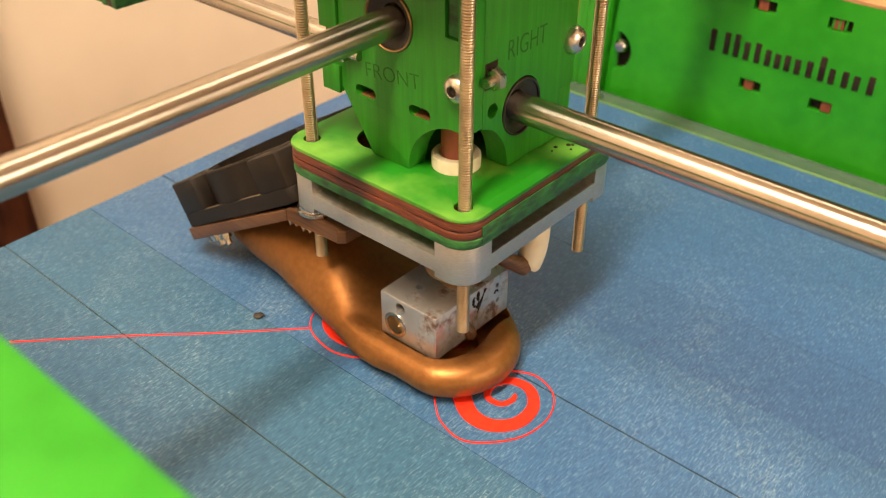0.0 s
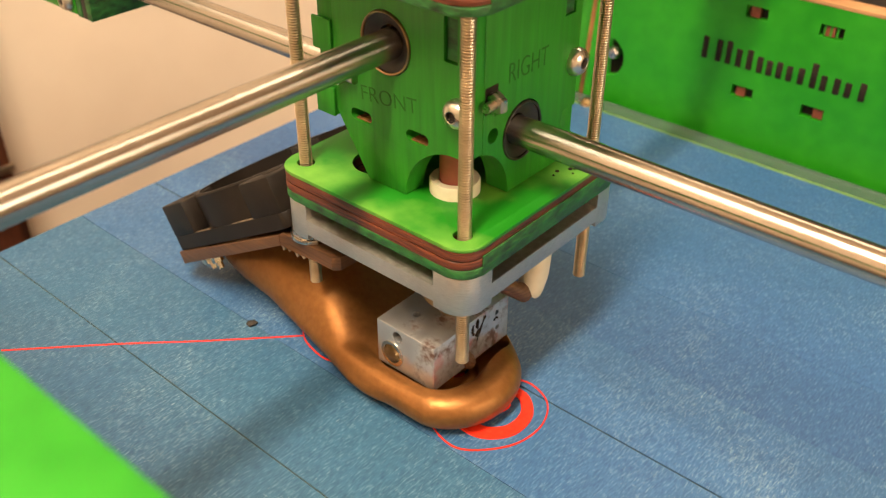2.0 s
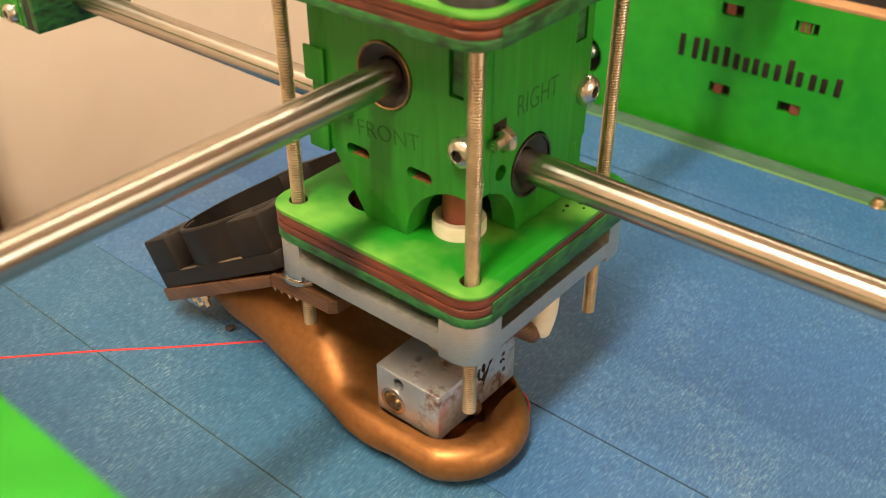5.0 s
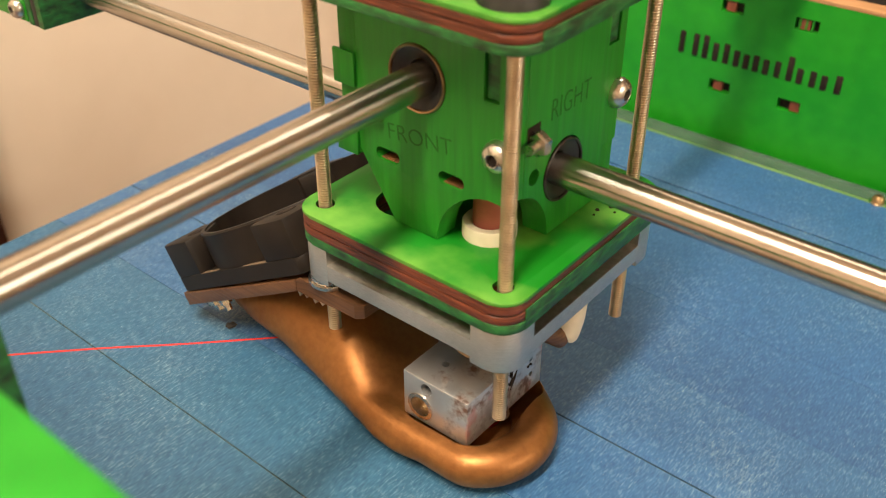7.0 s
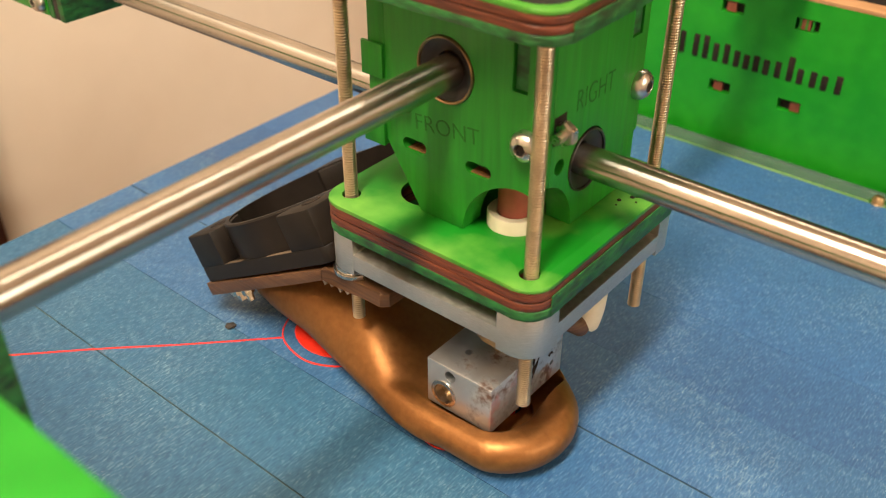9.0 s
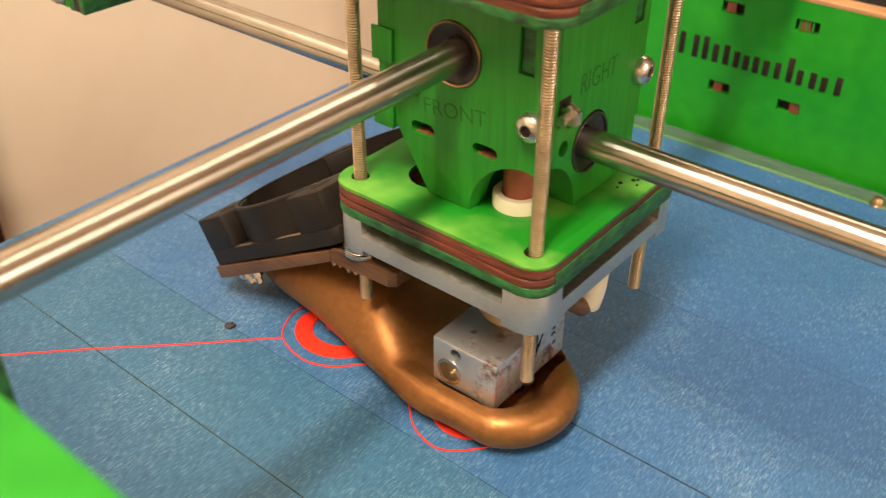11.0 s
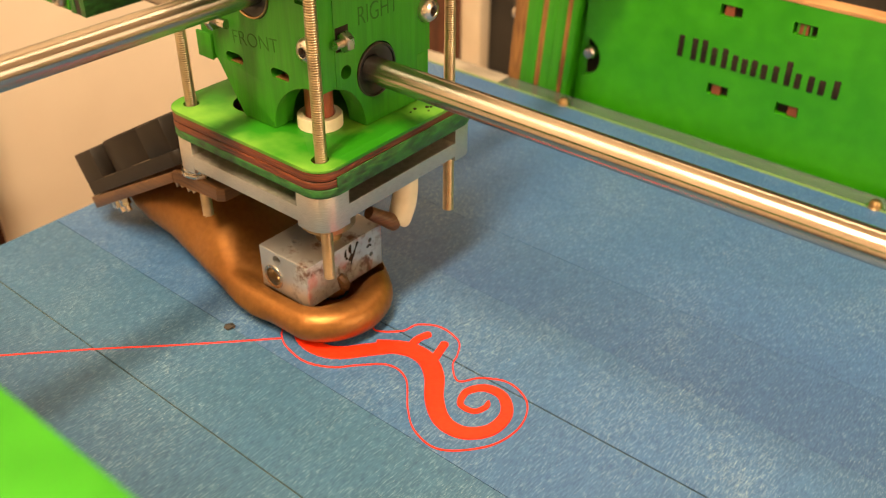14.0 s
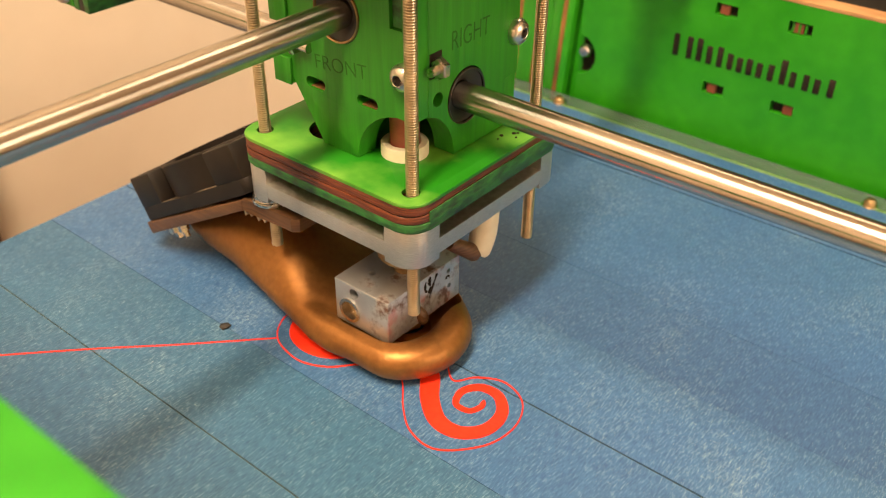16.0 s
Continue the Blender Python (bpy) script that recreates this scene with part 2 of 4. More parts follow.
def tape_material(name, lo, hi, teal_lo, teal_hi, scuffs):
    """Blue masking tape: fine crepe streaks across the strip, pale scuffed fibres in patches, teal fading, a tone for each strip."""
    m, n, l, p = node_material(name, (0.1, 0.25, 0.5), 0.46)
    co = n.new("ShaderNodeTexCoord")

    def field(scale, turn, detail, rough):
        mp = n.new("ShaderNodeMapping")
        mp.inputs["Scale"].default_value = scale
        mp.inputs["Rotation"].default_value = (0, 0, radians(turn))
        l.new(co.outputs["Object"], mp.inputs["Vector"])
        f = n.new("ShaderNodeTexNoise")
        f.inputs["Scale"].default_value, f.inputs["Detail"].default_value, f.inputs["Roughness"].default_value = 1.0, detail, rough
        l.new(mp.outputs[0], f.inputs["Vector"])
        return f.outputs["Fac"]

    def sums(a, k, b):
        s = n.new("ShaderNodeMath")
        s.operation = "MULTIPLY_ADD"
        s.inputs[1].default_value = k
        l.new(a, s.inputs[0])
        l.new(b, s.inputs[2])
        return s.outputs[0]

    def ramp(value, lo, hi, c0, c1):
        r = n.new("ShaderNodeValToRGB")
        r.color_ramp.elements[0].position, r.color_ramp.elements[1].position = lo, hi
        r.color_ramp.elements[0].color, r.color_ramp.elements[1].color = (*c0, 1), (*c1, 1)
        l.new(value, r.inputs[0])
        return r.outputs[0]

    def blend(f, a, b):
        x = n.new("ShaderNodeMix")
        x.data_type = "RGBA"
        l.new(f, x.inputs["Factor"])
        l.new(a, x.inputs["A"])
        if isinstance(b, tuple):
            x.inputs["B"].default_value = (*b, 1)
        else:
            l.new(b, x.inputs["B"])
        return x.outputs["Result"]

    crepe = field((2300, 520, 1), 5, 3.0, 0.6)
    fibre = field((2300, 480, 1), 28, 3.0, 0.6)
    cross = field((600, 2500, 1), -14, 3.0, 0.6)
    worn = field((30, 22, 1), 0, 6.0, 0.6)
    mottle = field((330, 210, 1), 20, 5.0, 0.65)
    fleck = field((2600, 900, 1), -38, 2.0, 0.5)
    broad = field((9, 11, 1), 40, 3.0, 0.5)
    blue = ramp(crepe, 0.30, 0.74, lo, hi)
    teal = ramp(crepe, 0.30, 0.74, teal_lo, teal_hi)
    tone = blend(ramp(broad, 0.35, 0.68, (0, 0, 0), (0.8, 0.8, 0.8)), blue, teal)
    pale = ramp(sums(worn, 0.34, crepe), 0.73 - 0.035 * scuffs, 0.89, (0, 0, 0), (0.36, 0.36, 0.36))
    tone = blend(pale, tone, (0.23, 0.34, 0.43))
    scratch = ramp(sums(worn, 0.42, fibre), 0.85 - 0.06 * scuffs, 0.985, (0, 0, 0), (0.5, 0.5, 0.5))
    tone = blend(scratch, tone, (0.32, 0.45, 0.51))
    scratch = ramp(sums(worn, 0.42, cross), 0.87 - 0.06 * scuffs, 1.0, (0, 0, 0), (0.55, 0.55, 0.55))
    tone = blend(scratch, tone, (0.32, 0.45, 0.51))
    spots = ramp(sums(worn, 0.30, fleck), 0.83 - 0.02 * scuffs, 0.90, (0, 0, 0), (0.45, 0.45, 0.45))
    tone = blend(spots, tone, (0.40, 0.50, 0.53))
    stain = n.new("ShaderNodeMix")
    stain.data_type, stain.blend_type = "RGBA", "MULTIPLY"
    stain.inputs["Factor"].default_value = 1.0
    l.new(tone, stain.inputs["A"])
    l.new(ramp(mottle, 0.3, 0.7, (0.86, 0.87, 0.88), (1.12, 1.11, 1.10)), stain.inputs["B"])
    tone = stain.outputs["Result"]
    info = n.new("ShaderNodeObjectInfo")
    hsv = n.new("ShaderNodeHueSaturation")
    vr = n.new("ShaderNodeMapRange")
    vr.inputs["To Min"].default_value, vr.inputs["To Max"].default_value = 0.96, 1.04
    l.new(info.outputs["Random"], vr.inputs[0])
    l.new(vr.outputs[0], hsv.inputs["Value"])
    l.new(tone, hsv.inputs["Color"])
    l.new(hsv.outputs[0], p.inputs["Base Color"])
    bump = n.new("ShaderNodeBump")
    bump.inputs["Strength"].default_value, bump.inputs["Distance"].default_value = 0.4, 0.0002
    l.new(sums(worn, 0.5, crepe), bump.inputs["Height"])
    l.new(bump.outputs[0], p.inputs["Normal"])
    return m


ACRYLIC, HEATER = acrylic(), heater_material()
CHROME_X, CHROME_Y = shaft_material("polished_cross_shaft", "X"), shaft_material("polished_lengthwise_shaft", "Y")
TAPE_OLD = tape_material("faded_blue_masking_tape", (0.019, 0.074, 0.176), (0.044, 0.136, 0.258), (0.022, 0.084, 0.160), (0.052, 0.150, 0.236), 0.55)
TAPE_WORN = tape_material("scuffed_blue_masking_tape", (0.023, 0.084, 0.225), (0.050, 0.150, 0.335), (0.027, 0.092, 0.205), (0.058, 0.160, 0.305), 0.8)
TAPE = tape_material("blue_masking_tape", (0.021, 0.077, 0.220), (0.043, 0.130, 0.315), (0.024, 0.085, 0.206), (0.048, 0.140, 0.295), 0.3)


# ---- mesh helpers (lengths in U) ----
def thing(name, label, category, kind="", group=""):
    ob = new(name)
    ob.empty_display_size = 0.01
    return tagged(ob, label, category, group, kind)


def part(name, bm, material, parent=None, label="", smooth=35):
    bmesh.ops.scale(bm, vec=(U, U, U), verts=bm.verts)
    bmesh.ops.recalc_face_normals(bm, faces=bm.faces)
    me = bpy.data.meshes.new(name)
    for f in bm.faces:
        f.smooth = smooth > 0
    if smooth > 0:
        for e in bm.edges:
            e.smooth = len(e.link_faces) == 2 and e.calc_face_angle(0) < radians(smooth)
    bm.to_mesh(me)
    bm.free()
    me.materials.append(material)
    ob = new(name, me)
    ob.parent = parent
    if label:
        ob["label"] = label
    return ob


def structure(name, bm, material, label, category, smooth=35):
    return tagged(part(name, bm, material, None, label, smooth), label, category, "", "structure")


def box(x0, x1, y0, y1, z0, z1, bevel=0.0, bm=None, seg=2):
    out = bm or bmesh.new()
    made = bmesh.ops.create_cube(out, size=1)["verts"]
    for v in made:
        v.co = Vector((x0 + (v.co.x + 0.5) * (x1 - x0), y0 + (v.co.y + 0.5) * (y1 - y0), z0 + (v.co.z + 0.5) * (z1 - z0)))
    if bevel:
        edges = list({e for v in made for e in v.link_edges})
        bmesh.ops.bevel(out, geom=edges, offset=bevel, segments=seg, affect="EDGES", profile=0.5)
    return out


def lathe(profile, seg=24, at=(0, 0, 0), axis="z", bm=None, close=True):
    """profile: (radius, height) pairs, turned about an axis through at."""
    out = bm or bmesh.new()
    rings = []
    for r, h in profile:
        ring = []
        for i in range(seg):
            a = 2 * math.pi * i / seg
            p = {"z": (r * math.cos(a), r * math.sin(a), h), "x": (h, r * math.cos(a), r * math.sin(a)), "y": (r * math.sin(a), h, r * math.cos(a))}[axis]
            ring.append(out.verts.new((at[0] + p[0], at[1] + p[1], at[2] + p[2])))
        rings.append(ring)
    for a, b in zip(rings, rings[1:]):
        for i in range(seg):
            out.faces.new((a[i], a[(i + 1) % seg], b[(i + 1) % seg], b[i]))
    if close:
        out.faces.new(rings[0][::-1])
        out.faces.new(rings[-1])
    return out


def prism(outline, a, b, axis="z", bm=None, bevel=0.0):
    """A plate with the outline (pairs) between a and b along the axis: 'z' takes (x, y), 'y' takes (x, z), 'x' takes (y, z)."""
    out = bm or bmesh.new()
    place = {"z": lambda p, h: (p[0], p[1], h), "y": lambda p, h: (p[0], h, p[1]), "x": lambda p, h: (h, p[0], p[1])}[axis]
    low = [out.verts.new(place(p, a)) for p in outline]
    high = [out.verts.new(place(p, b)) for p in outline]
    f0, f1 = out.faces.new(low), out.faces.new(high)
    for i in range(len(outline)):
        j = (i + 1) % len(outline)
        out.faces.new((low[i], low[j], high[j], high[i]))
    if bevel:
        bmesh.ops.bevel(out, geom=list(f0.edges) + list(f1.edges), offset=bevel, segments=2, affect="EDGES", profile=0.5)
    return out


def rounded(x0, x1, y0, y1, r, seg=6):
    pts = []
    for cx, cy, a0 in ((x1 - r, y1 - r, 0), (x0 + r, y1 - r, 90), (x0 + r, y0 + r, 180), (x1 - r, y0 + r, 270)):
        for i in range(seg + 1):
            a = radians(a0 + 90 * i / seg)
            pts.append((cx + r * math.cos(a), cy + r * math.sin(a)))
    return pts


def circle(cx, cy, r, seg=24):
    return [(cx + r * math.cos(2 * math.pi * i / seg), cy + r * math.sin(2 * math.pi * i / seg)) for i in range(seg)]


def cut(ob, cutters):
    """Cut closed meshes out of ob, for holes that go through."""
    for c in cutters:
        bmesh.ops.scale(c, vec=(U, U, U), verts=c.verts)
        bmesh.ops.recalc_face_normals(c, faces=c.faces)
        me = bpy.data.meshes.new("cutter")
        c.to_mesh(me)
        c.free()
        tool = bpy.data.objects.new("cutter", me)
        scene.collection.objects.link(tool)
        mod = ob.modifiers.new("cut", "BOOLEAN")
        mod.operation, mod.object, mod.solver = "DIFFERENCE", tool, "EXACT"
        dep = bpy.context.evaluated_depsgraph_get()
        dep.update()
        done = bpy.data.meshes.new_from_object(ob.evaluated_get(dep))
        ob.modifiers.clear()
        ob.data = done
        bpy.data.objects.remove(tool)
    return ob


def tube(path, r, seg=10, bm=None, flat=1.0):
    """A tube along a list of Vectors; r is a number or a function of 0..1."""
    out = bm or bmesh.new()
    rings = []
    n = len(path)
    for i, p in enumerate(path):
        d = (path[min(i + 1, n - 1)] - path[max(i - 1, 0)]).normalized()
        side = d.cross(Vector((0, 0, 1)))
        side = side.normalized() if side.length > 1e-6 else Vector((1, 0, 0))
        up = side.cross(d)
        rr = r(i / (n - 1)) if callable(r) else r
        rings.append([out.verts.new(p + side * (rr * math.cos(2 * math.pi * k / seg)) + up * (rr * flat * math.sin(2 * math.pi * k / seg))) for k in range(seg)])
    for a, b in zip(rings, rings[1:]):
        for k in range(seg):
            out.faces.new((a[k], a[(k + 1) % seg], b[(k + 1) % seg], b[k]))
    out.faces.new(rings[0][::-1])
    out.faces.new(rings[-1])
    return out


def glide(points, steps=10, closed=False):
    """A smooth curve through the points (Catmull-Rom)."""
    pts = [Vector(p) for p in points]
    n = len(pts)
    out = []
    for i in range(n if closed else n - 1):
        p0, p1, p2, p3 = (pts[(i + k) % n] if closed else pts[min(max(i + k, 0), n - 1)] for k in (-1, 0, 1, 2))
        for s in range(steps):
            t = s / steps
            out.append(0.5 * ((2 * p1) + (p2 - p0) * t + (2 * p0 - 5 * p1 + 4 * p2 - p3) * t * t + (3 * p1 - p0 - 3 * p2 + p3) * t ** 3))
    if not closed:
        out.append(pts[-1])
    return out


def ribbon(path, width, z0, z1):
    """A flat bead along a curve on the bed; width is a number or a function of 0..1."""
    bm = bmesh.new()
    n = len(path)
    rows = []
    for i, p in enumerate(path):
        d = (path[min(i + 1, n - 1)] - path[max(i - 1, 0)]).normalized()
        s = Vector((-d.y, d.x, 0))
        w = (width(i / (n - 1)) if callable(width) else width) / 2
        edge = min(0.12, w * 0.4)
        rows.append([bm.verts.new((p.x + s.x * k, p.y + s.y * k, h)) for k, h in ((-w, z0), (-w + edge, z1), (w - edge, z1), (w, z0))])
    for a, b in zip(rows, rows[1:]):
        for k in range(3):
            bm.faces.new((a[k], a[k + 1], b[k + 1], b[k]))
    bm.faces.new(rows[0])
    bm.faces.new(rows[-1][::-1])
    return bm


# ---- the room ----
structure("floor", box(-350, 1600, -1600, 1600, -420, -410), DARKWOOD, "dark stained wooden floor under the printer table", "floor")
structure("ceiling", box(-350, 1600, -1600, 1600, CEIL / U, CEIL / U + 10), WALL, "plain cream ceiling of the room", "ceiling")
structure("wall_west", box(-350, -340, -1600, 1590, -410, CEIL / U), WALL, "plain beige painted wall behind the printer", "wall")
structure("wall_north", box(-340, 1590, 1590, 1600, -410, CEIL / U), WALL, "plain beige painted wall of the room", "wall")
structure("wall_south", box(-340, 1590, -1610, -1600, -410, CEIL / U), WALL, "plain beige painted wall of the room", "wall")
structure("wall_east", box(1590, 1600, -1600, 1600, -410, CEIL / U), WALL, "plain beige painted wall of the room", "wall")


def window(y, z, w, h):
    """Added, unseen window on the camera's side, dressing for the fill light: frame, sill, pale pane."""
    ob = tagged(new("window_1"), "added window dressing, out of view, with an opaque pale pane", "window", "", "structure")
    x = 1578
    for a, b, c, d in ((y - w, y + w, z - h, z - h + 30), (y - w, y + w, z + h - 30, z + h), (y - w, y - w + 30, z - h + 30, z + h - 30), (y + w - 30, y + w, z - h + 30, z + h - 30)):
        part("added_frame", box(x - 12, x + 12, a, b, c, d, 1.5), PALE, ob)
    part("added_sill", box(x - 60, x + 10, y - w - 20, y + w + 20, z - h - 14, z - h - 1, 2), PALE, ob)
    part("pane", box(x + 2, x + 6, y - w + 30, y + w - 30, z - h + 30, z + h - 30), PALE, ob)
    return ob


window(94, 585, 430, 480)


def wood_post(x0, x1, y0, y1):
    ob = thing("wooden_post", "dark reddish-brown wooden post against the beige wall", "post")
    part("shaft", box(x0, x1, y0, y1, -404, 300, 1.5), DARKWOOD, ob)
    part("metal_band", box(x0 - 1, x1 + 1, y0 - 1, y1 + 1, -80, -76, 0.6), THREAD, ob, "thin brass-coloured band round the post")
    part("foot", box(x0 - 3, x1 + 3, y0 - 3, y1 + 3, -410, -402, 1.0), DARKWOOD, ob)
    return ob


wood_post(-339.5, -330, 14, 60.5)


def work_table():
    ob = thing("work_table", "plain dark wooden table under the printer", "table")
    part("tabletop", box(-140, 210, -110, 200, -152, -140, 1.5), DARKWOOD, ob)
    for x, y in ((-130, -100), (190, -100), (-130, 180), (190, 180)):
        part("leg", box(x, x + 14, y, y + 14, -410, -152.1, 1.0), DARKWOOD, ob)
    return ob


work_table()


def bed_platform():
    ob = thing("bed_platform", "dark platform carrying the build plate on two posts", "platform")
    part("platform", box(-110, 90, -40, 130, -14, -5.25, 0.6), SHADE, ob)
    for x in (-40, 40):
        part("post", lathe([(6, -140), (6, -14.1)], 24, (x, 120, 0)), STEEL, ob)
    return ob


bed_platform()


# ---- the build plate ----
def build_plate():
    plate = thing("build_plate", "clear acrylic build plate covered with blue masking tape", "build plate")
    part("sheet", box(-146, 112, -72, 155.5, -5.2, -0.35, 0.3), ACRYLIC, plate, "clear acrylic sheet with bare edges")
    # a coloured strip stands for the green reflection at the plate's rear
    part("edge_reflection", box(-145.6, 111.5, 146.7, 147.9, -0.34, 0.05, 0.04), LIME_GLINT, plate, "green reflection along the tape's rear edge, painted as a line")
    # beige light through the clear acrylic, painted as an opaque pale strip
    part("bare_edge", box(-145.6, -108.5, 147.95, 155.3, -0.33, -0.02, 0.05), BARE, plate, "bare acrylic strip behind the tape, painted pale as if lit through")
    edges = [(-71.5, -47.1, 0.2), (-47.1, -23.4, 0.36), (-23.4, 0.6, 0.16), (0.6, 24.2, 0.42), (24.2, 47.9, 0.06), (47.9, 71.7, 0.06), (71.7, 95.4, 0.05), (95.4, 121.5, 0.55), (121.5, 146.8, 0.0)]
    for i, (a, b, gap) in enumerate(edges):
        bm = box(-145.6, 111.5, a, b - gap, -0.32, 0.0 - 0.03 * (i % 2), 0.02, seg=1)
        part("tape_strip", bm, TAPE_OLD if b < 1 else TAPE_WORN if b < 50 else TAPE, plate, smooth=0)
    return plate


build_plate()


def bed_screw(x, y):
    ob = thing("bed_screw", "small shiny brass-coloured screw holding the build plate", "screw", group="screws along the build plate")
    part("head", lathe([(0.2, 2.1), (1.0, 2.0), (1.6, 1.3), (1.8, 0.3), (1.8, -0.3)], 20), BRASS, ob)
    part("washer", lathe([(2.4, -0.3), (2.4, 0.15), (1.7, 0.25)], 20), STEEL, ob)
    part("slot", box(-1.0, 1.0, -0.2, 0.2, 1.85, 2.14), SHADE_AND_DIRT, ob)
    ob.matrix_world = pose(x * U, y * U, 0.02 * U)
    return ob


first_screw = bed_screw(-81.3, 148.4)
copy_thing(first_screw, pose(20.8 * U, 148.4 * U, 0.02 * U))


def chip_of_debris(x, y):
    ob = thing("plastic_crumb", "tiny blackish crumb lying on the tape", "crumb")
    bm = bmesh.new()
    bmesh.ops.create_icosphere(bm, subdivisions=1, radius=1.15)
    for v in bm.verts:
        v.co *= 1 + 0.45 * noise.noise(v.co * 2.1)
        v.co.z *= 0.5
        v.co.x *= 1.3
    part("crumb", bm, SHADE, ob, "", 10)
    ob.matrix_world = pose(x * U, y * U, 0.45 * U, 0, 0, 40)
    return ob


chip_of_debris(-74.4, 0.3)


# ---- the red first layer ----
def blunt(width, start=False):
    """A width that closes in a round at the end of a bead, and at its start too if asked."""
    def f(s):
        w = width(s) if callable(width) else width
        e = max(0.0, (s - 0.94) / 0.06)
        if start and s < 0.06:
            e = 1 - s / 0.06
        return w * max(0.06, math.sqrt(max(0.0, 1 - e * e)))
    return f


def red_print():
    ob = thing("printed_scroll", "thin red plastic scroll printed flat on blue tape", "3d print")
    # right scroll: the arm narrows as it winds in
    arm = [(-44.5, 16.6, 0), (-39, 20.2, 0), (-33.6, 20.6, 0), (-28.5, 17.6, 0), (-23.6, 11.8, 0), (-18.2, 8.0, 0), (-13.0, 8.2, 0), (-9.4, 12.2, 0), (-9.6, 17.8, 0), (-13.2, 21.6, 0), (-17.6, 21.3, 0), (-19.9, 17.8, 0), (-18.6, 14.2, 0), (-15.3, 14.2, 0), (-14.1, 16.6, 0), (-14.6, 18.6, 0)]
    part("right_scroll", ribbon(glide(arm, 12), blunt(lambda s: 4.4 if s < 0.2 else 4.4 - 3.1 * min(1, (s - 0.2) / 0.62)), 0.0, 0.34), RED, ob)
    left = [(-40.5, 20.0, 0), (-45.2, 14.4, 0), (-48.8, 10.2, 0), (-52.4, 8.2, 0), (-56.6, 8.0, 0), (-60.6, 9.8, 0), (-62.8, 13.8, 0), (-61.6, 18.4, 0), (-57.6, 20.0, 0), (-54.9, 17.4, 0), (-55.8, 14.7, 0), (-58.0, 14.6, 0)]
    part("left_scroll", ribbon(glide(left, 12), blunt(lambda s: 4.1 if s < 0.52 else 4.1 - 2.7 * min(1, (s - 0.52) / 0.4)), 0.0, 0.30), RED, ob)
    horn = lambda s: 2.0 * math.sqrt(max(0.004, 1 - max(0.0, (s - 0.84) / 0.16) ** 2))
    part("horn", ribbon(glide([(-38.6, 21.5, 0), (-38.9, 24.6, 0), (-37.9, 27.8, 0)], 16), horn, 0.0, 0.36), RED, ob)
    part("horn", ribbon(glide([(-31.6, 21.0, 0), (-32.6, 24.6, 0), (-33.4, 27.6, 0)], 16), horn, 0.0, 0.36), RED, ob)
    return ob


def red_skirt():
    ob = thing("skirt_line", "single thin red plastic outline round the printed scroll", "3d print")
    loop = [(-8.3, 23.3, 0), (-5.4, 16.5, 0), (-7.0, 8.6, 0), (-13.6, 1.8, 0), (-20.6, 2.3, 0), (-26.2, 6.4, 0), (-32.4, 12.9, 0), (-38.0, 13.8, 0), (-42.7, 10.0, 0), (-46.8, 5.6, 0), (-52.4, 3.1, 0), (-58.0, 3.5, 0), (-62.4, 5.2, 0), (-65.4, 8.4, 0),
            (-67.2, 13.8, 0), (-65.2, 21.0, 0), (-58.6, 25.2, 0), (-52.1, 23.6, 0), (-48.4, 20.7, 0), (-43.6, 24.3, 0), (-42.3, 28.4, 0), (-37.6, 31.0, 0), (-31.6, 29.8, 0), (-28.9, 26.2, 0), (-27.4, 22.6, 0), (-23.3, 19.4, 0), (-20.2, 23.2, 0), (-14.6, 25.8, 0)]
    path = glide(loop, 8, True)
    part("bead", ribbon(path + [path[0]], 0.36, 0.0, 0.26), RED, ob)
    return ob


def red_thread():
    ob = thing("filament_thread", "long thin red plastic thread lying across the tape", "3d print")
    part("bead", ribbon(glide([(-150 + 41, -41.8, 0), (-91.1, -23.3, 0), (-78, -10.6, 0), (-62.6, 5.2, 0)], 10), 0.34, 0.0, 0.22), RED, ob)
    return ob


red_print()
red_skirt()
red_thread()


# ---- the printer's frame ----
def marks(wall, x0, x1, z, y):
    """A row of plain dark bars of uneven height, for the maker's sign."""
    bars = ((1.5, 6.9), (6.0, 6.9), (9.2, 7.2), (12.5, 5.6), (15.9, 6.2), (19.2, 5.0), (22.2, 4.6), (25.2, 5.0), (28.3, 4.6), (31.8, 5.0), (35.4, 7.4), (38.4, 4.6), (42.2, 4.8), (45.4, 4.4), (49.4, 5.4))
    for x, h in bars:
        part("sign_bar", box(x0 + x - 0.95, x0 + x + 0.95, y, y + 1, z, z + h, 0.35), SHADE_AND_DIRT, wall)


